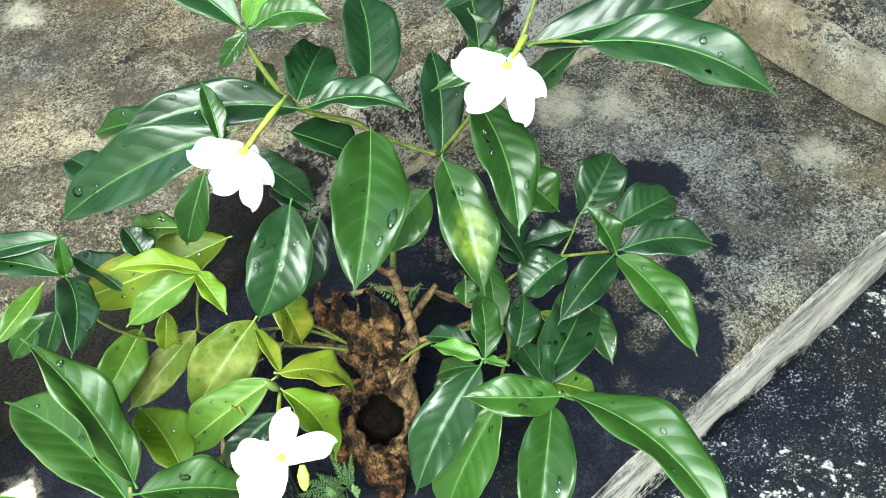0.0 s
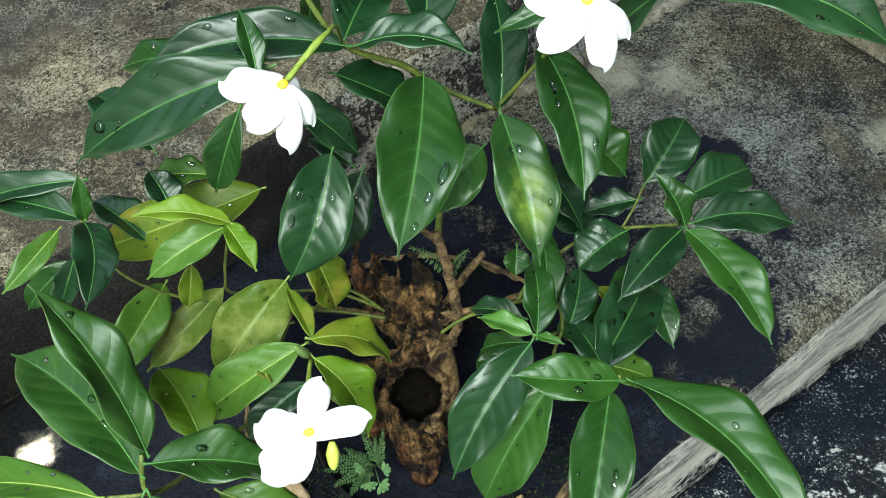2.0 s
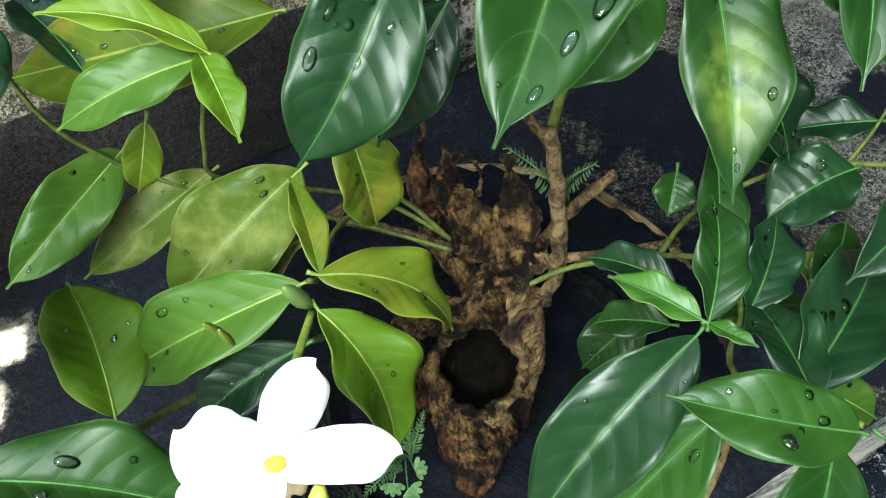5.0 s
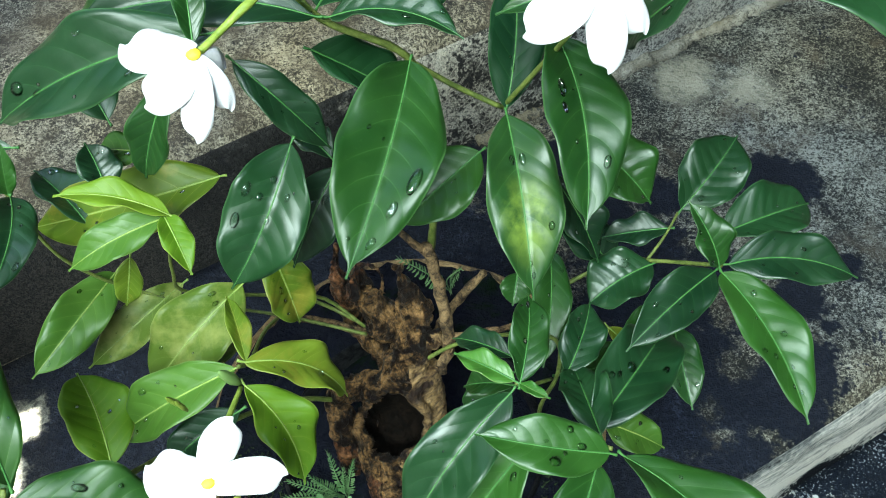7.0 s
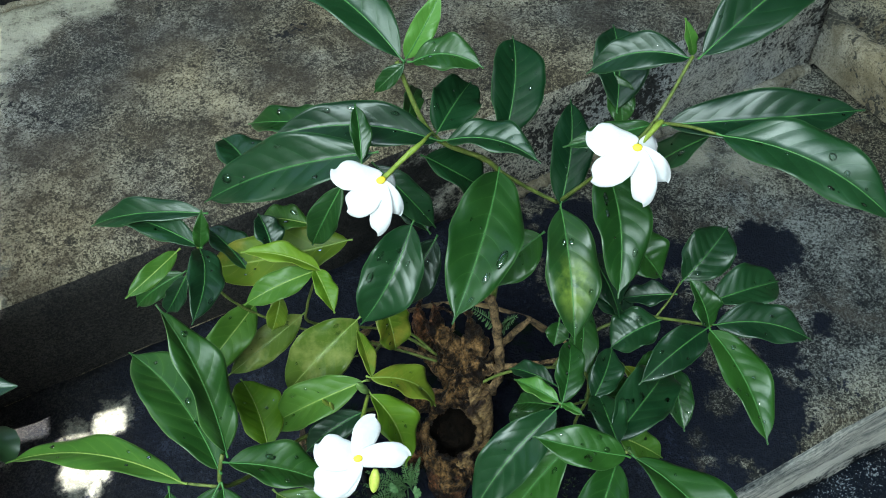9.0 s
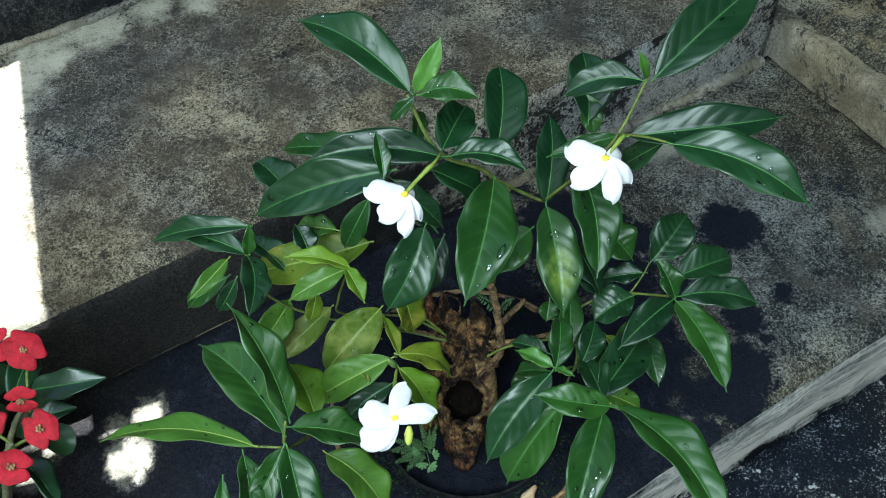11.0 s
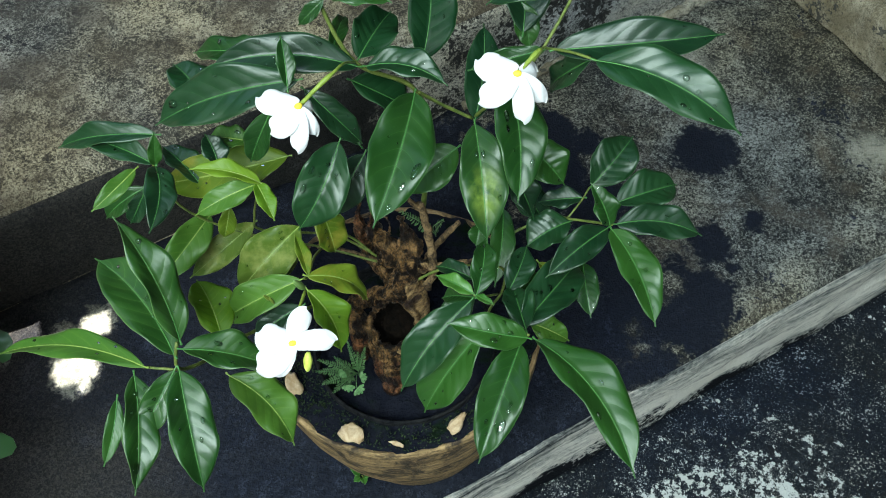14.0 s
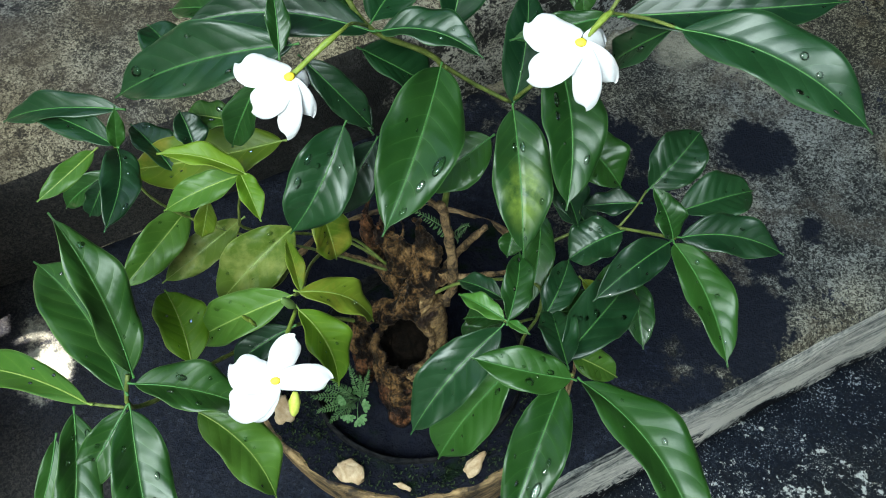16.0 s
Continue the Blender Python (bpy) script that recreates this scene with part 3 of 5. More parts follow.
def roof():
    """An unseen roof, added to shade the steps: its free edge lies over the sunlit strip; a hole for the area lamp and
    small holes laid out as the sun flecks let light in.
    """
    def over(x, y, z):
        q = Vector((x, y, z)) + SUN * ((2.5 - z) / SUN.z)
        return Vector((q.x, q.y, 0))
    a = over(-0.883, 0.691, 0.19)
    d = Vector((0.284, -0.515, 0)).normalized()
    e = Vector((-d.y, d.x, 0))
    gaps = [(Vector((LAMP.x, LAMP.y, 0)), 1.0, 1.2)]
    for x, y, z, r1, r2 in ((-0.506, 0.149, 0, 0.025, 0.022), (-0.548, 0.118, 0, 0.009, 0.020), (-0.512, 0.112, 0, 0.029, 0.016), (-0.505, 0.080, 0, 0.026, 0.031), (-0.527, 0.067, 0, 0.008, 0.012), (-0.488, 0.064, 0, 0.014, 0.008), (-0.485, 0.045, 0, 0.006, 0.012), (-0.574, 0.196, 0, 0.005, 0.005), (-0.551, 0.186, 0, 0.005, 0.005), (-0.543, 0.160, 0, 0.003, 0.003), (-0.597, 0.097, 0, 0.005, 0.006), (-0.551, 0.066, 0, 0.005, 0.005), (-0.629, 0.077, 0, 0.011, 0.008), (-0.641, 0.038, 0, 0.013, 0.017), (-0.446, 0.067, 0, 0.003, 0.003), (-0.600, 0.186, 0.100, 0.005, 0.022), (-0.580, 0.203, 0.082, 0.003, 0.012), (-0.658, 0.137, 0.040, 0.006, 0.02)):
        gaps.append((over(x, y, z), r1, r2))
    holes = []
    for p, r1, r2 in gaps:
        q = p - a
        holes.append((q.dot(d) - r1, q.dot(d) + r1, q.dot(e) - r2, q.dot(e) + r2))
    ds = sorted({-4.5, 0.60, 5.0} | {h[0] for h in holes} | {h[1] for h in holes})
    es = sorted({-0.9, 0.0, 6.5} | {h[2] for h in holes} | {h[3] for h in holes})
    bm = bmesh.new()
    grid = {}

    def vert(i, j, z):
        if (i, j, z) not in grid:
            p = a + d * ds[i] + e * es[j]
            grid[i, j, z] = bm.verts.new((p.x, p.y, z))
        return grid[i, j, z]

    def full(i, j):
        if not (0 <= i < len(ds) - 1 and 0 <= j < len(es) - 1):
            return False
        m, n = (ds[i] + ds[i + 1]) / 2, (es[j] + es[j + 1]) / 2
        if n < 0 and m < 0.60:
            return False
        return not any(h[0] < m < h[1] and h[2] < n < h[3] for h in holes)

    for i in range(len(ds) - 1):
        for j in range(len(es) - 1):
            if full(i, j):
                c = ((i, j), (i + 1, j), (i + 1, j + 1), (i, j + 1))
                bm.faces.new([vert(*q, 2.5) for q in c][::-1])
                bm.faces.new([vert(*q, 2.54) for q in c])
                for (m, n), q0, q1 in (((i, j - 1), c[0], c[1]), ((i + 1, j), c[1], c[2]), ((i, j + 1), c[2], c[3]), ((i - 1, j), c[3], c[0])):
                    if not full(m, n):
                        bm.faces.new((vert(*q0, 2.5), vert(*q1, 2.5), vert(*q1, 2.54), vert(*q0, 2.54)))
    bmesh.ops.recalc_face_normals(bm, faces=bm.faces)
    return tagged(part("ceiling", bm, cement_wall, shade=False), "plain weathered roof, unseen, added to shade the steps", "roof", "", "structure")


roof()
# Unseen walls added to close the place and hold back the sky.
p = U * 2.9 + V * 0.6
box("wall_east", (0.2, 7.0, 4.2), (p.x, p.y, 1.4), cement_wall, YAW, "plain cement wall beside the steps, unseen, added to block sky", "wall")
p = U * 0.2 + V * 3.4
box("wall_north", (6.2, 0.2, 4.2), (p.x, p.y, 1.4), cement_wall, YAW, "plain cement wall above the steps, unseen, added to block sky", "wall")

p = U * -0.2 - V * 3.1
box("wall_south", (6.4, 0.2, 4.2), (p.x, p.y, 1.4), cement_wall, YAW, "plain cement wall, unseen, added to block sky", "wall")
p = U * -2.3 + V * 0.2
box("wall_west", (0.2, 6.6, 4.6), (p.x, p.y, 1.6), cement_wall, YAW, "plain cement wall, unseen, added to block sky", "wall")


# ---- the pot ----
POT = Vector((-0.005, 0.062, 0.0))


def lathe(profile, segments=72, wobble=0.0, seed=0.0, at=POT):
    bm = bmesh.new()
    rings = []
    for r, z in profile:
        ring = []
        for k in range(segments):
            a = 2 * math.pi * k / segments
            q = Vector((math.cos(a) * r, math.sin(a) * r, z))
            w = wobble * noise.fractal(q * 30 + Vector((seed, 0, 0)), 1.0, 2.0, 3)
            ring.append(bm.verts.new(at + Vector((math.cos(a) * (r + w), math.sin(a) * (r + w), z + w))))
        rings.append(ring)
    for a, b in zip(rings, rings[1:]):
        for k in range(segments):
            bm.faces.new((a[k], a[(k + 1) % segments], b[(k + 1) % segments], b[k]))
    for ring in (rings[0], rings[-1]):
        bm.faces.new(ring)
    bmesh.ops.recalc_face_normals(bm, faces=bm.faces)
    return bm


pot = thing("plant_pot", "round brown clay pot with a mossy black rim", "pot")
BOWL = Vector((-0.015, 0.080, 0.0))
part("bowl", lathe([(0.075, 0.0), (0.082, 0.004), (0.098, 0.05), (0.116, 0.11), (0.131, 0.16), (0.141, 0.21), (0.147, 0.255), (0.149, 0.284), (0.149, 0.289), (0.147, 0.291), (0.144, 0.289), (0.130, 0.27), (0.06, 0.25)], 80, 0.0012, 2, BOWL), pot_clay, pot, "streaked brown clay bowl")
part("inner_rim", lathe([(0.097, 0.262), (0.097, 0.293), (0.0955, 0.296), (0.0935, 0.294), (0.092, 0.262)], 72, 0.0022, 7), old_rim, pot, "black plastic rim of the inner pot")


def soil(name, r0, r1, z, mat, label, hump, outer=POT):
    bm = bmesh.new()
    rings = []
    for i in range(13):
        r = r0 + (r1 - r0) * i / 12
        ring = []
        for k in range(84):
            a = 2 * math.pi * k / 84
            q = POT.lerp(outer, i / 12) + Vector((math.cos(a) * r, math.sin(a) * r, z))
            w = hump * noise.fractal(q * 60, 1.0, 2.0, 4)
            ring.append(bm.verts.new(q + Vector((0, 0, w))))
        rings.append(ring)
    for a, b in zip(rings, rings[1:]):
        for k in range(84):
            bm.faces.new((a[k], b[k], b[(k + 1) % 84], a[(k + 1) % 84]))
    if r0 < 0.01:
        bm.faces.new(rings[0][::-1])
    return tagged(part(name, bm, mat), label, "soil", "", "stuff")


soil("wet_earth", 0.004, 0.094, 0.276, wet_soil, "black wet potting soil round the trunk", 0.006)
soil("mossy_earth", 0.0965, 0.1465, 0.289, wet_soil, "black mossy soil between the two pot rims", 0.005, BOWL)


def pebble_stone(at, size, turn, seed):
    bm = bmesh.new()
    bmesh.ops.create_icosphere(bm, subdivisions=3, radius=1)
    for v in bm.verts:
        w = 1 + 0.42 * noise.fractal(v.co * 1.3 + Vector((seed, 0, 0)), 1.0, 2.0, 3)
        v.co = Vector((v.co.x * size[0] * (1 - 0.35 * v.co.y), v.co.y * size[1], max(min(v.co.z, 0.55), -0.6) * size[2])) * w
    bmesh.ops.transform(bm, verts=bm.verts, matrix=Matrix.Translation(at) @ Matrix.Rotation(turn, 4, "Z"))
    tagged(part("pebble", bm, pebble), "flat tan pebble lying on the pot soil", "stone", "pebbles on the pot")


pebble_stone((-0.034, -0.052, 0.297), (0.013, 0.009, 0.005), -0.3, 1)
pebble_stone((0.066, -0.024, 0.297), (0.006, 0.012, 0.005), -0.5, 2)
pebble_stone((-0.106, -0.012, 0.297), (0.008, 0.013, 0.006), 0.4, 3)
pebble_stone((0.012, -0.054, 0.294), (0.007, 0.0025, 0.002), -0.2, 4)

# moss on the rim soil
random.seed(11)
bm = bmesh.new()
for i in range(900):
    a = random.uniform(-2.9, -0.1) if i % 3 else random.uniform(-2.9, -2.1)
    f = random.random()
    r = 0.099 + 0.046 * f
    c = POT.lerp(BOWL, f) + Vector((math.cos(a) * r, math.sin(a) * r, 0.291))
    for k in range(3):
        d = Vector((random.uniform(-1, 1), random.uniform(-1, 1), random.uniform(0.5, 1.6))).normalized() * random.uniform(0.0015, 0.0045)
        s = d.cross(Vector((random.random(), random.random(), 0.3))).normalized() * 0.0008
        bm.faces.new([bm.verts.new(c - s), bm.verts.new(c + s), bm.verts.new(c + d)])
tagged(part("moss", bm, moss_green, shade=False), "dark green moss tufts on the pot soil", "moss", "", "stuff")


# ---- the shrub ----
shrub = thing("flowering_shrub", "potted shrub with glossy wet leaves and white pinwheel flowers", "plant")
VIEW = Vector((0.10, -0.30, 1.06))
FAR = Vector((0.6, 0.8, 0.0))    # the side that the leaves turn away from the light
counts = {"leaf": 0}


def blade(base, tip, width, mat, parent, droop=None, roll=None, name="leaf", drops=5, rows=48, quilt=0.0010, point=1.0, bend=None, fold=None, blunt=0.0, beads=()):
    """One leaf: a folded, arched blade with a drawn-out drip tip, quilted between its side veins, with a raised midrib and water drops."""
    base, tip = Vector(base), Vector(tip)
    counts["leaf"] += 1
    rng = random.Random(counts["leaf"] * 17 + 5)
    droop = rng.uniform(0.04, 0.11) if droop is None else droop
    roll = rng.uniform(-0.14, 0.14) if roll is None else roll
    bend = rng.uniform(-0.035, 0.035) if bend is None else bend
    axis = tip - base
    length = axis.length
    x = axis.normalized()
    face = (VIEW - (base + tip) / 2).normalized() * 0.8 + Vector((0, 0, 0.35))
    z = (face - x * face.dot(x)).normalized()
    fold = rng.uniform(0.36, 0.58) if fold is None else fold
    y = z.cross(x)
    z = (z + y * (y.dot(FAR) * fold * 0.75)).normalized()
    z = Matrix.Rotation(roll, 3, x) @ z
    y = z.cross(x)
    cols = 13
    twist = rng.uniform(-0.30, 0.30)
    wave, belly, ripple = rng.uniform(0, 6), rng.uniform(0.82, 1.02), rng.uniform(0.0022, 0.0046)
    thick = 0.0005
    bm = bmesh.new()
    uvl = bm.loops.layers.uv.new("UVMap")
    top, low, uvs = [], [], {}
    centre, skin = [], []
    for i in range(rows + 1):
        s = i / rows
        body = min(1, s / 0.945)
        body = (body / 0.48) ** (0.74 * belly) * ((1 - body) / 0.52) ** ((0.80 - 0.25 * blunt) * belly) if body < 1 else 0.0
        tail = point * 0.22 * min(1, max(0, (s - 0.45) / 0.40)) ** 2 * max(0.0, 1 - s) ** 0.55 * (1 - 0.6 * blunt)
        w = 0.485 * width * math.sqrt(body * body + tail * tail)
        w = max(w, 0.0006)
        c = base + x * (length * s) + z * (length * droop * (4 * s * (1 - s) - 0.35 * s * s)) + y * (length * bend * 4 * s * (1 - s))
        centre.append(c)
        spin = Matrix.Rotation(twist * (s - 0.35), 3, x)
        r1, r2, r3 = [], [], []
        for k in range(cols):
            t = 2 * k / (cols - 1) - 1
            h = fold * w * abs(t) ** 1.10 - 0.10 * w * t * t * t * t
            ph = s * 8.0 - 1.7 * abs(t) ** 1.4 + 0.5 + 0.25 * noise.noise(Vector((s * 4, t, wave)))
            h += quilt * (0.5 - 0.5 * math.cos(2 * math.pi * (ph - math.floor(ph)))) * (1 - abs(t) ** 3) * min(1, abs(t) * 4) * min(1, (w / 0.018) ** 1.5)
            h += ripple * math.sin(wave + s * 13 + 1.9 * (t > 0)) * abs(t) ** 3 * min(1, w / 0.014)
            edge = 1 + 0.035 * noise.noise(Vector((s * 9, 3.0 * (t > 0), wave))) * abs(t)
            q = c + spin @ (y * (w * t * edge) + z * h)
            for row, off in ((r1, 0), (r2, -thick)):
                vt = bm.verts.new(q + z * off)
                uvs[vt] = (s, (t + 1) / 2)
                row.append(vt)
            r3.append(q)
        top.append(r1)
        low.append(r2)
        skin.append(r3)
    for i in range(rows):
        for k in range(cols - 1):
            bm.faces.new((top[i][k], top[i + 1][k], top[i + 1][k + 1], top[i][k + 1]))
            bm.faces.new((low[i][k], low[i][k + 1], low[i + 1][k + 1], low[i + 1][k]))
        for k, flip in ((0, False), (cols - 1, True)):
            f = (top[i][k], low[i][k], low[i + 1][k], top[i + 1][k])
            bm.faces.new(f[::-1] if flip else f)
    for f in bm.faces:
        for lp in f.loops:
            lp[uvl].uv = uvs[lp.vert]
    bmesh.ops.recalc_face_normals(bm, faces=bm.faces)
    ob = part(name, bm, mat, parent)
    if width > 0.012 and rows > 10:
        rib = [c + z * 0.0001 for c in centre[::4]]
        rr = [0.00055 - 0.00042 * i / (len(rib) - 1) for i in range(len(rib))]
        rib = [base - x * 0.004 - z * 0.001] + rib
        part("midrib", tube(rib, [0.0010] + rr, 6), rib_pale if mat in (leaf_yellow, leaf_olive, leaf_pale, leaf_light) else rib_green, ob)
    for k in range(drops if width > 0.022 else 0):
        i, j = int(rng.uniform(0.15, 0.88) * rows), rng.randrange(2, cols - 2)
        a, b = skin[i + 1][j] - skin[i][j], skin[i][j + 1] - skin[i][j]
        up = a.cross(b).normalized()
        up = up if up.dot(z) > 0 else -up
        r = rng.choice((0.0005, 0.0006, 0.0007, 0.0009, 0.0011, 0.0013, 0.0018))
        spots.append((ob, skin[i][j], r, up, a.normalized(), rng.uniform(0.9, 2.0)))
    for s, t, r, long in beads:
        i, j = int(s * rows), int(round((t + 1) / 2 * (cols - 1)))
        a, b = skin[i + 1][j] - skin[i][j], skin[i][j + 1] - skin[i][j]
        up = a.cross(b).normalized()
        up = up if up.dot(z) > 0 else -up
        spots.append((ob, skin[i][j], r, up, a.normalized(), long))
    return ob


spots = []


def leaf(base, tip, width, mat, **more):
    return blade(base, tip, width, mat, shrub, **more)


leaf((-0.050, 0.124, 0.700), (-0.152, 0.176, 0.724), 0.040, leaf_dark)
leaf((-0.046, 0.125, 0.699), (-0.027, 0.148, 0.736), 0.017, leaf_new, quilt=0.0018)
leaf((-0.040, 0.119, 0.702), (0.006, 0.115, 0.708), 0.025, leaf_mid, bend=0.10, blunt=0.5)
leaf((-0.046, 0.119, 0.699), (-0.065, 0.109, 0.681), 0.012, leaf_mid)
leaf((-0.026, 0.118, 0.644), (-0.015, 0.179, 0.638), 0.036, leaf_deep)
leaf((-0.049, 0.123, 0.640), (-0.057, 0.186, 0.620), 0.015, leaf_mid)
leaf((0.014, 0.154, 0.612), (0.008, 0.222, 0.649), 0.042, leaf_deep, blunt=0.5)
leaf((-0.024, 0.106, 0.648), (-0.133, 0.080, 0.657), 0.032, leaf_dark, bend=-0.06, beads=((0.25, -0.7, 0.0014, 2.4), (0.5, -0.75, 0.0014, 2.4), (0.65, -0.6, 0.0018, 1.3)))
leaf((-0.097, 0.122, 0.632), (-0.178, 0.136, 0.610), 0.027, leaf_mid)
leaf((-0.057, 0.070, 0.666), (-0.178, 0.050, 0.616), 0.042, leaf_dark, bend=-0.03, beads=((0.8, -0.45, 0.0034, 1.15), (0.45, -0.6, 0.0012, 2.2)))
leaf((-0.061, 0.060, 0.669), (-0.071, 0.089, 0.689), 0.014, leaf_mid)
leaf((-0.018, 0.111, 0.644), (0.047, 0.100, 0.647), 0.028, leaf_dark, bend=0.08)
leaf((-0.071, 0.046, 0.658), (-0.096, 0.035, 0.605), 0.021, leaf_mid)
leaf((-0.167, 0.115, 0.556), (-0.215, 0.157, 0.569), 0.038, leaf_dark, blunt=0.5)
leaf((-0.120, 0.084, 0.566), (-0.157, 0.083, 0.567), 0.023, leaf_light, blunt=0.5)
leaf((-0.064, 0.092, 0.630), (-0.022, 0.087, 0.579), 0.023, leaf_dark)
leaf((-0.038, 0.125, 0.610), (0.005, 0.145, 0.560), 0.034, leaf_deep)
leaf((0.060, 0.136, 0.568), (0.055, 0.207, 0.608), 0.032, leaf_deep)
leaf((0.061, 0.129, 0.570), (0.086, 0.046, 0.522), 0.041, leaf_spotted)
leaf((0.086, 0.133, 0.621), (0.110, 0.046, 0.586), 0.041, leaf_mid, beads=((0.35, -0.55, 0.002, 2.6), (0.45, -0.5, 0.0014, 2.6)))
leaf((0.104, 0.120, 0.564), (0.141, 0.103, 0.539), 0.037, leaf_mid, blunt=0.5)
leaf((0.017, 0.113, 0.618), (0.008, 0.001, 0.592), 0.050, leaf_mid, beads=((0.6, 0.6, 0.003, 2.4), (0.72, 0.5, 0.002, 2.2)))
leaf((0.049, 0.111, 0.559), (0.010, 0.070, 0.541), 0.039, leaf_mid)
leaf((-0.036, 0.071, 0.598), (-0.063, 0.016, 0.547), 0.042, leaf_dark, bend=0.05, beads=((0.35, -0.6, 0.0018, 2.2), (0.55, -0.6, 0.0022, 2), (0.3, 0.4, 0.0014, 1.6)))
leaf((-0.027, 0.096, 0.554), (-0.048, 0.055, 0.514), 0.033, leaf_dark)
leaf((0.138, 0.158, 0.701), (0.219, 0.257, 0.727), 0.044, leaf_dark)
leaf((0.132, 0.158, 0.700), (0.123, 0.154, 0.730), 0.008, leaf_new)
leaf((0.129, 0.156, 0.699), (0.067, 0.148, 0.684), 0.026, leaf_dark, bend=-0.10)
leaf((0.090, 0.192, 0.617), (0.078, 0.262, 0.638), 0.043, leaf_dark)
leaf((0.085, 0.212, 0.630), (0.096, 0.191, 0.600), 0.022, leaf_mid)
leaf((0.123, 0.114, 0.680), (0.239, 0.142, 0.687), 0.034, leaf_dark)
leaf((0.153, 0.090, 0.699), (0.254, 0.058, 0.681), 0.039, leaf_dark, bend=0.04, beads=((0.55, 0.4, 0.0022, 1.1), (0.62, -0.75, 0.0013, 1.8), (0.8, -0.7, 0.0011, 1.8)))
leaf((0.149, 0.119, 0.670), (0.117, 0.142, 0.610), 0.023, leaf_dark)
leaf((0.114, 0.132, 0.661), (0.059, 0.115, 0.648), 0.016, leaf_mid)
leaf((0.183, 0.104, 0.488), (0.162, 0.121, 0.522), 0.023, leaf_mid)
leaf((0.186, 0.134, 0.480), (0.239, 0.171, 0.472), 0.038, leaf_dark, blunt=0.5)
leaf((0.189, 0.109, 0.484), (0.265, 0.122, 0.466), 0.033, leaf_dark, bend=0.08)
leaf((0.185, 0.102, 0.485), (0.231, 0.021, 0.472), 0.034, leaf_mid, bend=0.05, beads=((0.5, 0.35, 0.0018, 1), (0.85, 0.2, 0.0011, 1.2), (0.8, -0.2, 0.0011, 1.2)))
leaf((0.181, 0.103, 0.484), (0.136, 0.045, 0.484), 0.029, leaf_dark)
leaf((0.163, 0.157, 0.471), (0.194, 0.206, 0.489), 0.041, leaf_dark, blunt=0.5)
leaf((0.148, 0.122, 0.459), (0.112, 0.095, 0.448), 0.037, leaf_dark, blunt=0.5)
leaf((0.156, 0.146, 0.465), (0.116, 0.141, 0.456), 0.022, leaf_dark)
leaf((0.130, -0.027, 0.509), (0.068, -0.035, 0.529), 0.029, leaf_mid, beads=((0.45, 0.5, 0.0026, 1.1),))
leaf((0.137, -0.028, 0.510), (0.224, -0.120, 0.502), 0.043, leaf_mid, bend=0.06)
leaf((0.125, -0.029, 0.500), (0.108, -0.123, 0.478), 0.037, leaf_mid, beads=((0.7, 0.45, 0.0028, 2.2), (0.5, 0.5, 0.0018, 1.8)))
leaf((0.091, -0.018, 0.487), (0.048, -0.064, 0.409), 0.041, leaf_mid)
leaf((0.079, 0.003, 0.500), (0.031, -0.064, 0.448), 0.038, leaf_dark, bend=-0.04)
leaf((0.083, 0.010, 0.500), (0.081, 0.062, 0.505), 0.023, leaf_mid)
leaf((0.080, 0.010, 0.500), (0.046, 0.023, 0.499), 0.015, leaf_new)
leaf((0.083, 0.009, 0.500), (0.099, -0.000, 0.505), 0.007, leaf_new)
leaf((0.123, 0.005, 0.469), (0.161, 0.091, 0.445), 0.041, leaf_dark, beads=((0.45, 0.2, 0.0032, 1), (0.35, 0.35, 0.0015, 2)))
leaf((0.165, 0.097, 0.432), (0.179, 0.048, 0.421), 0.024, leaf_mid)
leaf((0.128, 0.019, 0.448), (0.163, 0.017, 0.430), 0.024, leaf_light)
leaf((0.074, 0.041, 0.470), (0.037, 0.055, 0.460), 0.018, leaf_dark)
leaf((0.075, 0.034, 0.450), (0.044, 0.040, 0.430), 0.019, leaf_mid)
leaf((0.105, 0.041, 0.459), (0.114, 0.088, 0.463), 0.026, leaf_dark)
leaf((0.086, 0.125, 0.460), (0.091, 0.054, 0.440), 0.023, leaf_mid)
leaf((0.070, 0.098, 0.470), (0.069, 0.081, 0.460), 0.019, leaf_mid)
leaf((-0.109, -0.107, 0.579), (-0.157, -0.053, 0.645), 0.031, leaf_fresh)
leaf((-0.113, -0.115, 0.570), (-0.201, -0.049, 0.574), 0.043, leaf_fresh, bend=-0.05, beads=((0.45, -0.1, 0.0022, 1.2),))
leaf((-0.106, -0.112, 0.575), (-0.047, -0.100, 0.541), 0.031, leaf_fresh)
leaf((-0.136, -0.124, 0.560), (-0.284, -0.116, 0.511), 0.024, leaf_light, bend=-0.06)
leaf((-0.143, -0.130, 0.555), (-0.120, -0.207, 0.529), 0.028, leaf_fresh, beads=((0.8, -0.3, 0.0036, 1.1), (0.35, -0.5, 0.0016, 1)))
leaf((-0.113, -0.123, 0.560), (-0.134, -0.171, 0.531), 0.023, leaf_fresh)
leaf((-0.109, -0.123, 0.561), (-0.075, -0.194, 0.522), 0.035, leaf_mid)
leaf((-0.095, -0.096, 0.500), (-0.040, -0.127, 0.455), 0.039, leaf_light, bend=0.07)
leaf((-0.166, -0.138, 0.520), (-0.165, -0.184, 0.500), 0.014, leaf_mid)
leaf((-0.194, 0.069, 0.579), (-0.291, 0.061, 0.554), 0.022, leaf_dark)
leaf((-0.191, 0.046, 0.570), (-0.278, 0.069, 0.560), 0.025, leaf_dark)
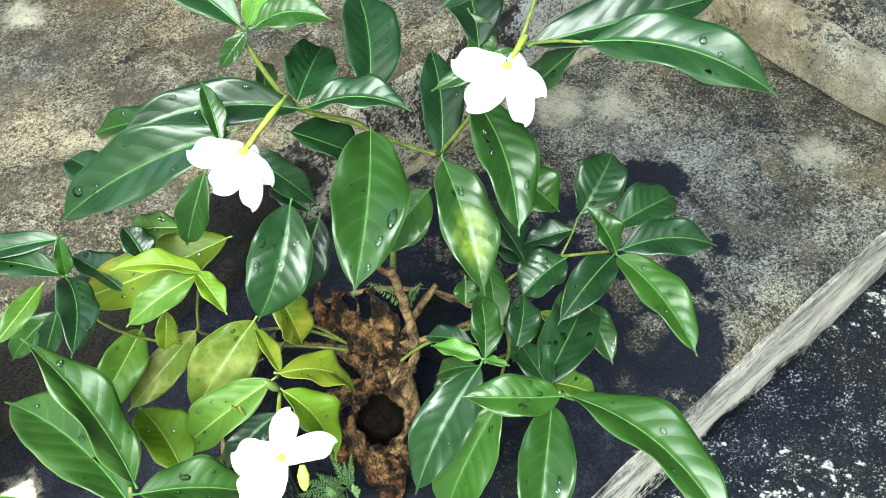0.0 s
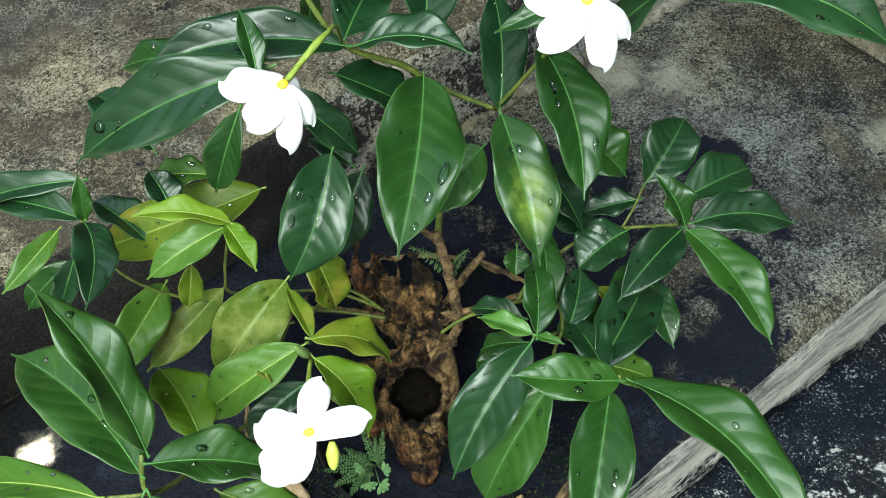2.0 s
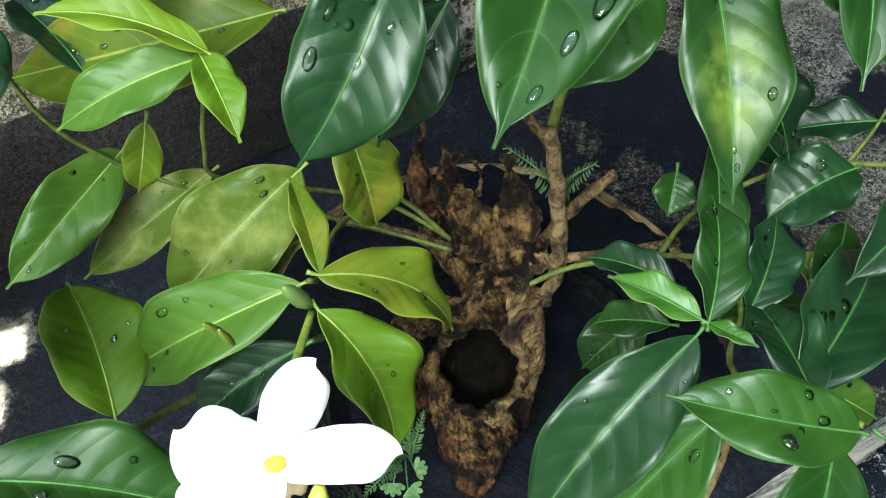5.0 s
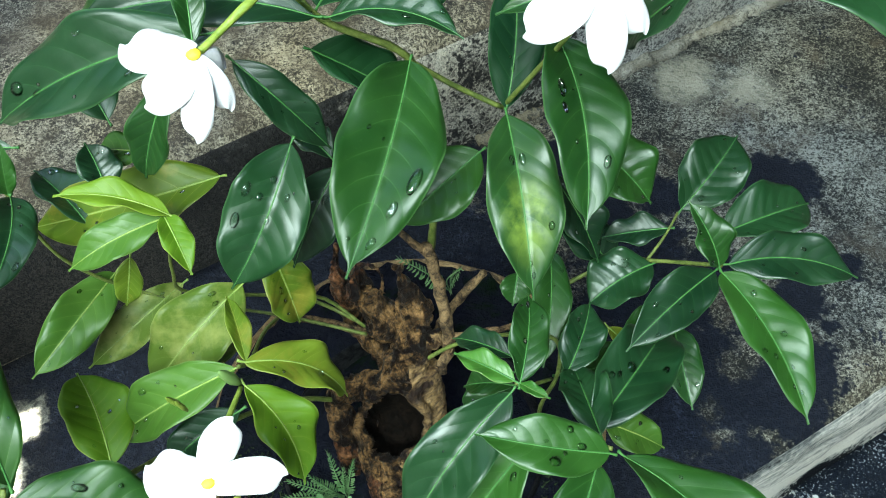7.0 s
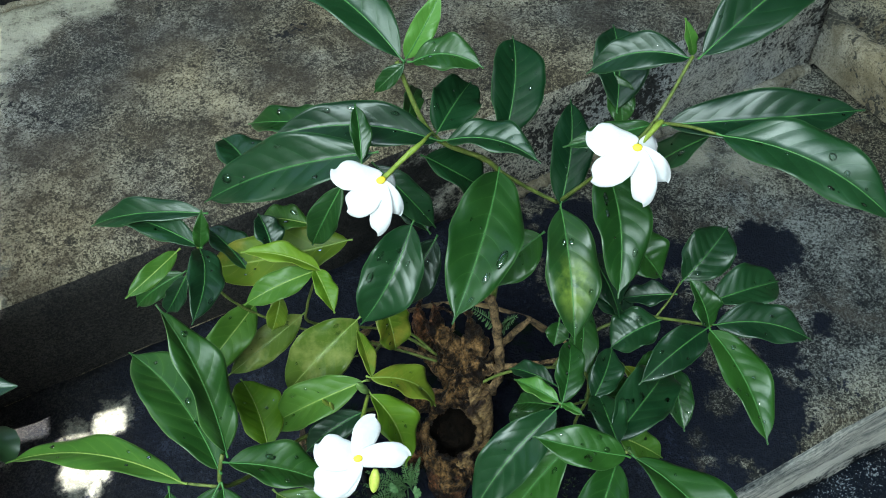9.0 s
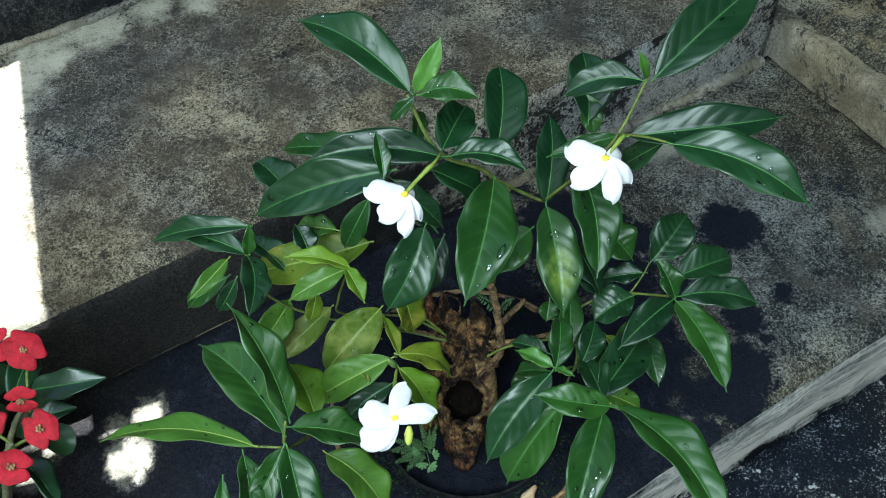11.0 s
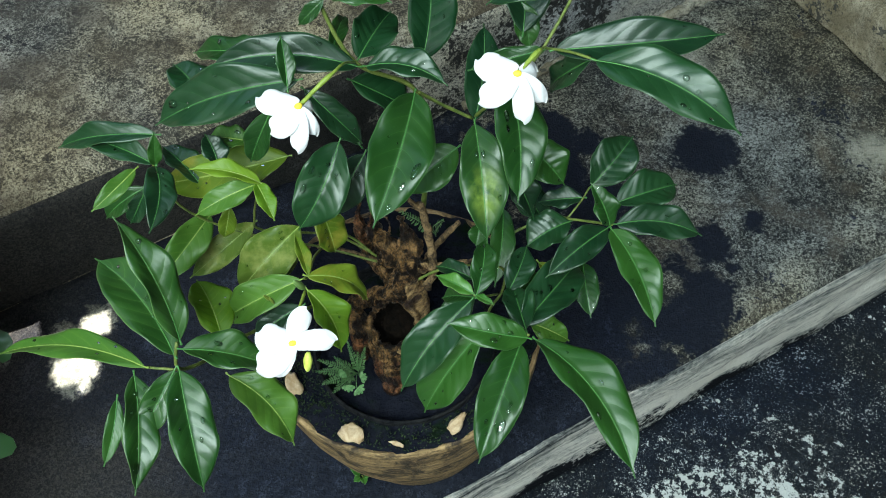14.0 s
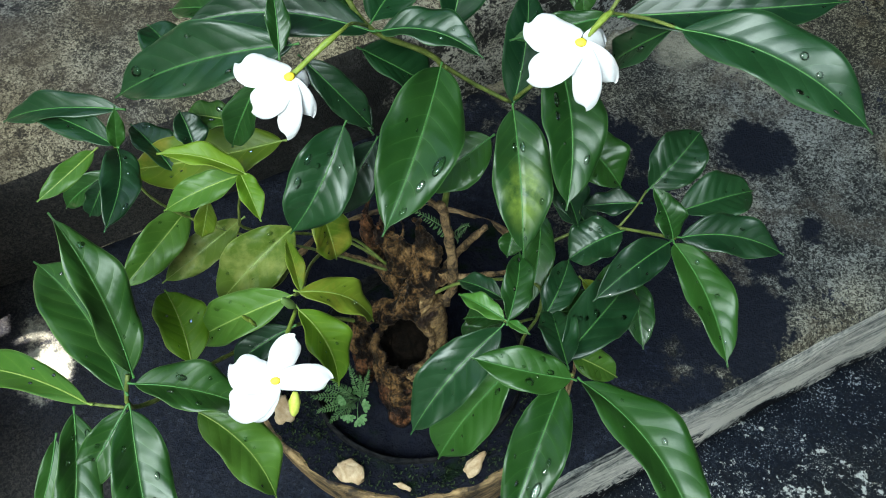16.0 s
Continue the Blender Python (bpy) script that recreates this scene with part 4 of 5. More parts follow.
leaf((-0.189, 0.045, 0.569), (-0.184, 0.055, 0.600), 0.012, leaf_mid)
leaf((-0.192, 0.048, 0.564), (-0.169, -0.018, 0.570), 0.027, leaf_dark, bend=0.06)
leaf((-0.211, 0.046, 0.558), (-0.233, 0.002, 0.554), 0.016, leaf_light)
leaf((-0.205, 0.038, 0.540), (-0.228, 0.027, 0.500), 0.017, leaf_dark)
leaf((-0.097, 0.041, 0.571), (-0.149, 0.033, 0.590), 0.017, leaf_yellow)
leaf((-0.103, 0.042, 0.566), (-0.147, 0.012, 0.555), 0.022, leaf_light)
leaf((-0.101, 0.042, 0.570), (-0.080, 0.016, 0.558), 0.016, leaf_yellow)
leaf((-0.094, 0.090, 0.545), (-0.211, 0.061, 0.518), 0.043, leaf_olive, bend=0.04, roll=0.0, fold=0.2)
leaf((-0.063, 0.063, 0.520), (-0.050, 0.046, 0.471), 0.030, leaf_olive, blunt=0.4)
leaf((-0.046, -0.019, 0.540), (-0.005, -0.004, 0.489), 0.024, leaf_olive, bend=0.08, blunt=0.5)
leaf((-0.081, 0.051, 0.498), (-0.126, -0.005, 0.465), 0.044, leaf_pale)
leaf((-0.054, -0.018, 0.530), (-0.124, -0.045, 0.488), 0.032, leaf_light)
leaf((-0.044, -0.029, 0.535), (-0.015, -0.056, 0.490), 0.030, leaf_yellow, bend=0.07)
leaf((-0.046, -0.018, 0.540), (-0.065, 0.014, 0.545), 0.012, leaf_olive)
leaf((-0.113, -0.064, 0.499), (-0.146, -0.021, 0.510), 0.036, leaf_yellow, blunt=0.5)
leaf((-0.176, 0.067, 0.470), (-0.202, -0.006, 0.461), 0.032, leaf_light)
leaf((-0.142, 0.078, 0.449), (-0.192, 0.021, 0.428), 0.029, leaf_pale)
leaf((-0.133, 0.040, 0.530), (-0.141, 0.027, 0.500), 0.016, leaf_olive)
leaf((-0.053, -0.031, 0.510), (-0.089, -0.060, 0.490), 0.023, leaf_dark)
leaf((-0.136, 0.052, 0.570), (-0.151, 0.072, 0.585), 0.023, leaf_dark)
leaf((-0.167, 0.060, 0.530), (-0.208, 0.087, 0.540), 0.029, leaf_dark)
leaf((0.086, 0.133, 0.519), (0.117, 0.110, 0.472), 0.029, leaf_dark)
leaf((0.069, 0.066, 0.402), (0.043, 0.046, 0.370), 0.029, leaf_mid)
leaf((0.099, 0.067, 0.409), (0.147, 0.091, 0.391), 0.034, leaf_mid)
leaf((0.126, 0.085, 0.441), (0.150, 0.077, 0.406), 0.016, leaf_olive)
leaf((-0.039, 0.119, 0.535), (-0.072, 0.145, 0.535), 0.022, leaf_dark)
leaf((-0.243, 0.082, 0.477), (-0.286, 0.060, 0.446), 0.021, leaf_mid)
leaf((-0.084, 0.038, 0.464), (-0.139, 0.020, 0.425), 0.029, leaf_pale)
leaf((0.126, 0.130, 0.439), (0.083, 0.178, 0.442), 0.032, leaf_deep)
leaf((0.126, -0.002, 0.476), (0.108, 0.048, 0.457), 0.028, leaf_dark)
leaf((0.151, 0.109, 0.434), (0.138, 0.064, 0.426), 0.023, leaf_mid)


# ---- stems ----
def stem(name, pts, r0, r1, mat, label="", rough=0.25, sides=8):
    n = len(pts) - 1
    return part(name, tube(pts, [r0 + (r1 - r0) * i / n for i in range(n + 1)], sides, rough, r0 * 900), mat, shrub, label)


stem("stem", [(0.012, 0.118, 0.455), (0.02, 0.125, 0.53), (0.013, 0.131, 0.600), (-0.028, 0.113, 0.645), (-0.051, 0.120, 0.700)], 0.0026, 0.0015, stem_green)
stem("stem", [(0.013, 0.131, 0.600), (0.035, 0.136, 0.580), (0.057, 0.140, 0.564)], 0.0016, 0.0015, stem_green)
stem("stem", [(0.057, 0.140, 0.564), (0.070, 0.132, 0.590), (0.095, 0.118, 0.640), (0.114, 0.120, 0.675), (0.132, 0.157, 0.700)], 0.0015, 0.0012, stem_green)
stem("stem", [(0.114, 0.120, 0.675), (0.135, 0.106, 0.688), (0.153, 0.094, 0.695)], 0.0011, 0.0010, stem_green)
def corolla_tube(pts, radii):
    part("pedicel", tube(pts, radii, 10, 0.12, radii[0] * 900), stem_young, shrub, "yellow-green flower tube")


corolla_tube([(-0.0326, 0.0140, 0.7050), (-0.0256, 0.0261, 0.7075), (-0.0190, 0.0345, 0.7110), (-0.0150, 0.0420, 0.7110), (-0.0150, 0.0600, 0.7000), (-0.0260, 0.1080, 0.6500)], [0.0015, 0.0014, 0.0018, 0.0011, 0.0009, 0.0010])
corolla_tube([(0.1045, 0.0560, 0.7140), (0.1100, 0.0650, 0.7165), (0.1140, 0.0720, 0.7180), (0.1165, 0.0800, 0.7140), (0.1150, 0.1150, 0.6800)], [0.0016, 0.0015, 0.0019, 0.0011, 0.0010])
stem("pedicel", [(-0.046, -0.03, 0.535), (-0.040, -0.065, 0.552), (-0.033, -0.089, 0.566)], 0.0013, 0.0018, stem_young)
stem("stem", [(-0.045, 0.062, 0.345), (-0.080, 0.035, 0.385), (-0.115, -0.039, 0.450), (-0.110, -0.095, 0.520), (-0.113, -0.119, 0.555), (-0.111, -0.109, 0.578)], 0.0019, 0.0013, stem_green)
stem("stem", [(-0.113, -0.119, 0.553), (-0.128, -0.122, 0.556), (-0.141, -0.123, 0.556)], 0.0011, 0.0009, stem_green)
stem("stem", [(-0.03, 0.085, 0.40), (-0.082, 0.080, 0.420), (-0.153, 0.066, 0.450), (-0.190, 0.053, 0.500), (-0.193, 0.048, 0.567)], 0.0013, 0.0010, stem_green)
stem("stem", [(-0.03, 0.088, 0.405), (-0.070, 0.089, 0.430), (-0.120, 0.056, 0.475), (-0.118, 0.048, 0.510), (-0.100, 0.043, 0.565)], 0.0013, 0.0010, stem_green)
stem("stem", [(-0.03, 0.085, 0.41), (-0.057, 0.085, 0.440), (-0.064, 0.038, 0.480), (-0.050, -0.01, 0.525), (-0.048, -0.023, 0.542)], 0.0013, 0.0010, stem_green)
stem("stem", [(0.010, 0.080, 0.385), (0.032, 0.085, 0.402), (0.070, 0.080, 0.430), (0.096, 0.066, 0.452), (0.100, 0.036, 0.466), (0.095, -0.003, 0.488), (0.131, -0.025, 0.510)], 0.0015, 0.0011, stem_green)
stem("stem", [(0.097, 0.03, 0.470), (0.085, 0.014, 0.488), (0.081, 0.009, 0.500)], 0.0011, 0.0010, stem_green)
stem("stem", [(0.070, 0.082, 0.428), (0.086, 0.110, 0.430), (0.127, 0.132, 0.445), (0.150, 0.124, 0.460), (0.185, 0.107, 0.485)], 0.0015, 0.0012, stem_green)
stem("stem", [(0.145, 0.126, 0.457), (0.155, 0.142, 0.464), (0.161, 0.155, 0.470)], 0.0009, 0.0008, stem_green)
stem("twig", [(0.010, 0.082, 0.368), (0.019, 0.080, 0.374), (0.024, 0.091, 0.390), (0.021, 0.099, 0.430), (0.013, 0.108, 0.475)], 0.0042, 0.0036, twig_bark, "dry brown cut-off twig", 0.7, 14)
stem("twig", [(0.012, 0.107, 0.470), (0.005, 0.102, 0.486), (-0.002, 0.098, 0.502)], 0.0026, 0.0020, twig_bark, "", 0.6)
stem("twig", [(0.010, 0.110, 0.370), (0.026, 0.119, 0.402), (0.044, 0.122, 0.432)], 0.0034, 0.0028, twig_bark, "short brown cut twig", 0.7, 14)


def trunk():
    """The swollen, gnarled trunk: limbs, cut stubs and roots grown into one body, with bark ridges and a dark hollow in its front."""
    lump = bmesh.new()
    for pts, radii in (
        ([(-0.006, 0.020, 0.262), (-0.007, 0.022, 0.285), (-0.008, 0.029, 0.306), (-0.009, 0.045, 0.338), (-0.007, 0.066, 0.366), (0.000, 0.086, 0.390), (-0.004, 0.094, 0.406)], [0.007, 0.013, 0.0205, 0.0230, 0.0185, 0.0125, 0.0070]),
        ([(-0.014, 0.096, 0.395), (-0.026, 0.096, 0.418), (-0.0275, 0.094, 0.434)], [0.011, 0.009, 0.0085]),
        ([(-0.034, 0.090, 0.436), (-0.035, 0.099, 0.446), (-0.028, 0.106, 0.450), (-0.018, 0.102, 0.447), (-0.017, 0.094, 0.436)], [0.0035, 0.0036, 0.0034, 0.0034, 0.0036]),
        ([(0.004, 0.098, 0.400), (0.006, 0.100, 0.425), (0.004, 0.096, 0.446)], [0.008, 0.0055, 0.0022]),
        ([(-0.036, 0.104, 0.400), (-0.034, 0.108, 0.435), (-0.037, 0.106, 0.458)], [0.007, 0.0045, 0.002]),
        ([(-0.002, 0.098, 0.395), (-0.003, 0.099, 0.430), (-0.003, 0.094, 0.468)], [0.009, 0.0055, 0.0025]),
        ([(-0.020, 0.085, 0.370), (-0.044, 0.100, 0.400), (-0.047, 0.102, 0.440), (-0.043, 0.102, 0.474)], [0.0085, 0.0062, 0.0052, 0.0028]),
        ([(-0.018, 0.068, 0.362), (-0.040, 0.066, 0.360), (-0.052, 0.060, 0.345), (-0.046, 0.048, 0.310), (-0.046, 0.046, 0.275)], [0.012, 0.0095, 0.0095, 0.0105, 0.011]),
        ([(0.004, 0.080, 0.375), (0.009, 0.066, 0.350), (0.010, 0.050, 0.322), (0.008, 0.044, 0.29)], [0.014, 0.014, 0.013, 0.008]),
        ([(-0.004, 0.016, 0.322), (-0.003, 0.008, 0.306), (-0.006, 0.006, 0.285)], [0.014, 0.012, 0.006]),
        ([(0.004, 0.092, 0.392), (0.012, 0.092, 0.391), (0.020, 0.094, 0.393)], [0.010, 0.007, 0.005]),
    ):
        one = tube(pts, radii, 20, 0.22, len(pts) * 3.1)
        me = bpy.data.meshes.new("lump")
        one.to_mesh(me)
        one.free()
        lump.from_mesh(me)
        bpy.data.meshes.remove(me)
    me = bpy.data.meshes.new("lump")
    lump.to_mesh(me)
    lump.free()
    ob = bpy.data.objects.new("lump", me)
    scene.collection.objects.link(ob)
    mod = ob.modifiers.new("weld", "REMESH")
    mod.mode, mod.voxel_size = "VOXEL", 0.0011
    even = ob.evaluated_get(bpy.context.evaluated_depsgraph_get())
    bm = bmesh.new()
    bm.from_mesh(even.to_mesh())
    even.to_mesh_clear()
    bpy.data.objects.remove(ob)
    bpy.data.meshes.remove(me)
    bmesh.ops.smooth_vert(bm, verts=bm.verts, factor=0.5, use_axis_x=True, use_axis_y=True, use_axis_z=True)
    bm.normal_update()
    hollow, way = Vector((-0.0060, 0.0351, 0.3732)), Vector((-0.10, 0.42, -0.90)).normalized()
    moved, deep = [], set()
    bm.verts.index_update()
    for v in bm.verts:
        q = v.co
        smoothness = min(1, max(0, (q.x - 0.002) / 0.006)) * min(1, max(0, (q.z - 0.335) / 0.01)) * min(1, max(0, (0.395 - q.z) / 0.01))
        lean = q + Vector((0.004 * noise.noise(q * 55), 0.004 * noise.noise(q * 55 + Vector((7, 0, 0))), 0))
        turns = 1.2 * noise.noise(q * 35)
        ridge = 1 - abs(noise.noise(Vector((lean.x * 230 + q.z * 70, lean.y * 200, q.z * 38 + turns)))) * 2.4
        near = noise.voronoi(Vector((lean.x * 105, lean.y * 95, q.z * 60)))[0]
        plate = min(1.0, (near[1] - near[0]) * 5.0)
        lumps = noise.fractal(q * 34, 1.0, 2.0, 2)
        rings = math.sin(q.z * 1500 + 9 * noise.noise(q * 70)) * 0.0005 + 0.0006 * noise.noise(q * 300)
        h = (0.0013 * ridge + 0.0016 * (plate - 0.7) + 0.0045 * lumps) * (1 - 0.75 * smoothness) + rings * smoothness
        away = q - hollow
        flat = away - way * away.dot(way)
        e = flat.length / (0.0200 + 0.003 * noise.noise(q * 110))
        carve = Vector((0, 0, 0))
        if abs(away.dot(way)) < 0.04:
            if e < 1:
                carve = way * (0.040 * (1 - e ** 6))
                deep.add(v.index)
            elif e < 1.5:
                h += 0.0042 * math.exp(-((e - 1.12) / 0.12) ** 2)
        if v.normal.dot(way) > 0.1:
            carve = Vector((0, 0, 0))
            deep.discard(v.index)
        moved.append(q + v.normal * h + carve)
    for v, q in zip(bm.verts, moved):
        v.co = q
    for f in bm.faces:
        q = f.calc_center_median()
        j = 0.008 * noise.noise(q * 90)
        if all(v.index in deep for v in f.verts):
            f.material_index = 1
        elif q.x + j > 0.001 and 0.332 < q.z + j < 0.394:
            f.material_index = 2
        elif q.z + j < 0.322 or (q.z + j > 0.412 and q.x + j < -0.030):
            f.material_index = 3
    part("trunk", bm, [bark, hollow_shade, bark_pale, bark_red], shrub, "gnarled flaking brown trunk with a dark hollow")


trunk()
# dry branches that leave the trunk
stem("branch", [(0.010, 0.092, 0.390), (0.045, 0.095, 0.401), (0.080, 0.100, 0.415)], 0.0030, 0.0022, twig_bark, "thin brown side branch", 0.4)
stem("branch", [(-0.03, 0.088, 0.395), (-0.06, 0.088, 0.405), (-0.085, 0.080, 0.420)], 0.0032, 0.0024, twig_bark, "thin brown side branch", 0.4)


# ---- flowers ----
def flower(centre, tips, widths, curl=0.10, label="open white pinwheel flower with a yellow throat"):
    """Five broad, twisted, round-ended petals round a small yellow throat."""
    c = Vector(centre)
    tips = [Vector(t) for t in tips]
    nrm = Vector((0, 0, 0))
    for a, b in zip(tips, tips[1:] + tips[:1]):
        nrm += (a - c).cross(b - c)
    if nrm.dot(VIEW - c) < 0:
        nrm = -nrm
    nrm = (nrm.normalized() * 0.7 + (VIEW - c).normalized()).normalized()
    head = part("flower", tube([c - nrm * 0.010, c - nrm * 0.005, c - nrm * 0.001], [0.0016, 0.0019, 0.0024], 10), stem_young, shrub, label)
    for j, (t, w) in enumerate(zip(tips, widths)):
        x = (t - c)
        length = x.length
        x.normalize()
        z = (nrm - x * nrm.dot(x)).normalized()
        y = z.cross(x)
        bm = bmesh.new()
        grid, under = [], []
        for i in range(21):
            s = 1 - (1 - i / 20) ** 1.7
            half = 0.54 * w * (0.50 * (1 - s) ** 1.5 + 1.14 * s ** 0.66 * (1 - s ** 4.0) ** 0.50)
            half = max(half, 0.0004) * (1 + 0.05 * noise.noise(Vector((s * 7, j * 3.1, c.x * 50))))
            row, row2 = [], []
            for k in range(11):
                q = 2 * k / 10 - 1
                h = 0.10 * length * math.sin(math.pi * s * 0.9) - curl * length * s ** 3 + 0.20 * half * q + 0.0010 * math.sin(6 * s + 3 * q + j) * s - 0.14 * half * q * q
                p = c + x * (0.0010 + length * s * (0.98 + 0.055 * q * s * s)) + y * (half * q + 0.10 * w * math.sin(math.pi * s)) + z * (h + 0.0004 * j)
                row.append(bm.verts.new(p))
                row2.append(bm.verts.new(p - z * 0.0005))
            grid.append(row)
            under.append(row2)
        n = len(grid) - 1
        for i in range(n):
            for k in range(10):
                bm.faces.new((grid[i][k], grid[i + 1][k], grid[i + 1][k + 1], grid[i][k + 1]))
                bm.faces.new((under[i][k], under[i][k + 1], under[i + 1][k + 1], under[i + 1][k]))
            bm.faces.new((grid[i][0], under[i][0], under[i + 1][0], grid[i + 1][0]))
            bm.faces.new((grid[i][10], grid[i + 1][10], under[i + 1][10], under[i][10]))
        for k in range(10):
            bm.faces.new((grid[n][k], under[n][k], under[n][k + 1], grid[n][k + 1]))
        bmesh.ops.recalc_face_normals(bm, faces=bm.faces)
        part("petal", bm, petal_white, head)
    bm = bmesh.new()
    bmesh.ops.create_icosphere(bm, subdivisions=2, radius=0.0022)
    for v in bm.verts:
        v.co.z *= 0.5
        v.co.x *= 1.3 + 0.2 * math.sin(v.co.y * 4000)
    bmesh.ops.transform(bm, verts=bm.verts, matrix=Matrix.Translation(c + nrm * 0.0018) @ nrm.to_track_quat("Z", "Y").to_matrix().to_4x4())
    part("throat", bm, throat_yellow, head)


flower((-0.0326, 0.0132, 0.7057), [(-0.0611, 0.0166, 0.7067), (-0.0480, -0.0030, 0.6965), (-0.0305, -0.0084, 0.6861), (-0.0213, 0.0048, 0.6891), (-0.0290, 0.0223, 0.6915)], [0.0185, 0.0185, 0.0125, 0.0095, 0.0100])
flower((0.1045, 0.0550, 0.7150), [(0.0776, 0.0610, 0.7177), (0.0833, 0.0369, 0.7056), (0.1123, 0.0333, 0.6941), (0.1236, 0.0487, 0.6984), (0.1154, 0.0690, 0.7030)], [0.0205, 0.0190, 0.0148, 0.0118, 0.0132])
flower((-0.0324, -0.0900, 0.5666), [(-0.0584, -0.0874, 0.5702), (-0.0565, -0.1084, 0.5547), (-0.0438, -0.1088, 0.5500), (-0.0032, -0.0816, 0.5644), (-0.0274, -0.0657, 0.5758)], [0.0225, 0.0235, 0.0150, 0.0165, 0.0165], 0.05)


def bud(at, top, r, mat=stem_young):
    a, b = Vector(at), Vector(top)
    part("bud", tube([a, a.lerp(b, 0.4), a.lerp(b, 0.8), b], [r * 0.4, r, r * 0.75, r * 0.15], 10), mat, shrub, "pale yellow flower bud")


bud((-0.022, -0.091, 0.558), (-0.0217, -0.1011, 0.5462), 0.0036, bud_yellow)
bud((-0.047, -0.028, 0.535), (-0.050, -0.034, 0.556), 0.0030, leaf_new)
bud((-0.066, -0.048, 0.545), (-0.068, -0.052, 0.560), 0.0016)
bud((-0.063, -0.050, 0.545), (-0.062, -0.054, 0.562), 0.0014)

# ---- fern in the pot ----
fern = thing("small_fern", "tiny feathery green fern growing in the pot", "fern")
random.seed(4)
root = (-0.046, 0.014, 0.290)
for base, tip, size in ((root, (-0.077, 0.004, 0.330), 0.0046), (root, (-0.077, -0.006, 0.325), 0.0050), (root, (-0.070, -0.015, 0.318), 0.0052), (root, (-0.058, -0.020, 0.314), 0.0050), (root, (-0.062, 0.008, 0.334), 0.0040), ((-0.042, 0.012, 0.290), (-0.052, 0.024, 0.340), 0.0038), ((-0.042, 0.012, 0.290), (-0.034, 0.022, 0.337), 0.0038), ((-0.042, 0.012, 0.290), (-0.040, 0.016, 0.336), 0.0036), ((0.02, 0.125, 0.40), (0.035, 0.10, 0.465), 0.0060), ((0.02, 0.125, 0.40), (-0.005, 0.105, 0.462), 0.0060)):
    a, b = Vector(base), Vector(tip)
    d = (b - a).normalized()
    side = d.cross(Vector((0.1, -0.4, 1))).normalized()
    up = side.cross(d)
    mid = a.lerp(b, 0.55) + up * 0.006
    bm = tube([a, mid, b], [0.0006, 0.0005, 0.0003], 5)
    n = 18
    for i in range(4, n + 1):
        s = i / n
        c = a * (1 - s) ** 2 + mid * (2 * s * (1 - s)) + b * s * s
        for sg in (-1, 1):
            ln = size * math.sin(math.pi * (0.30 + 0.62 * s)) * random.uniform(0.8, 1.15)
            w = d * 0.0010
            e = c + side * sg * ln + d * random.uniform(0.0008, 0.0022) - up * random.uniform(0, 0.0016)
            m = (c + e) / 2 + up * 0.0004
            rim = [c, m - w, e - w * 0.5, e + d * 0.0005, m + w]
            bm.faces.new([bm.verts.new(q) for q in rim])
            bm.faces.new([bm.verts.new(q - up * 0.0003) for q in rim][::-1])
    part("frond", bm, fern_green, fern, shade=False)
for c, turn, size in (((-0.044, -0.012, 0.318), 0.2, 0.0075), ((-0.036, -0.013, 0.316), 1.1, 0.0080), ((-0.034, -0.004, 0.322), 2.0, 0.0070), ((-0.050, -0.002, 0.325), -0.7, 0.0065)):
    c = Vector(c)
    bm = tube([Vector(root), c.lerp(Vector(root), 0.4) + Vector((0, 0, 0.006)), c], [0.0006, 0.0005, 0.0004], 5)
    for k in range(5):
        a = turn + (k - 2) * 0.55
        d = Vector((math.cos(a - 1.6), math.sin(a - 1.6), 0.15 * math.sin(k * 2.0))).normalized()
        o = d.cross(Vector((0, 0, 1))).normalized() * size * 0.20
        rim = [c, c + d * size * 0.5 - o, c + d * size * 0.9 - o * 0.8, c + d * size, c + d * size * 0.9 + o * 0.8, c + d * size * 0.5 + o]
        bm.faces.new([bm.verts.new(q) for q in rim])
        bm.faces.new([bm.verts.new(q - Vector((0, 0, 0.0004))) for q in rim][::-1])
    part("frond", bm, fern_green, fern, shade=False)

# ---- a seedling on the step beside the pot ----
sprout = thing("seedling", "tiny light green seedling growing on the black step", "plant")
foot = Vector((-0.071, -0.003, 0.0))
for a, ln in ((0.3, 0.016), (1.7, 0.013), (2.9, 0.017), (4.1, 0.014), (5.3, 0.015)):
    d = Vector((math.cos(a), math.sin(a), 0.45)).normalized()
    blade(foot + Vector((0, 0, 0.006)) + d * 0.003, foot + Vector((0, 0, 0.006)) + d * ln, 0.010, leaf_new, sprout, drops=0, rows=10, quilt=0.0002, point=3.0)
part("stem", tube([foot - Vector((0, 0, 0.004)), foot + Vector((0.001, 0, 0.004)), foot + Vector((0, 0, 0.009))], [0.0009, 0.0008, 0.0006], 6), stem_young, sprout)

# ---- the red-flowered shrub at the sunny side ----
thorn = thing("thorny_shrub", "crown-of-thorns shrub with small red flowers and dark leaves", "plant")


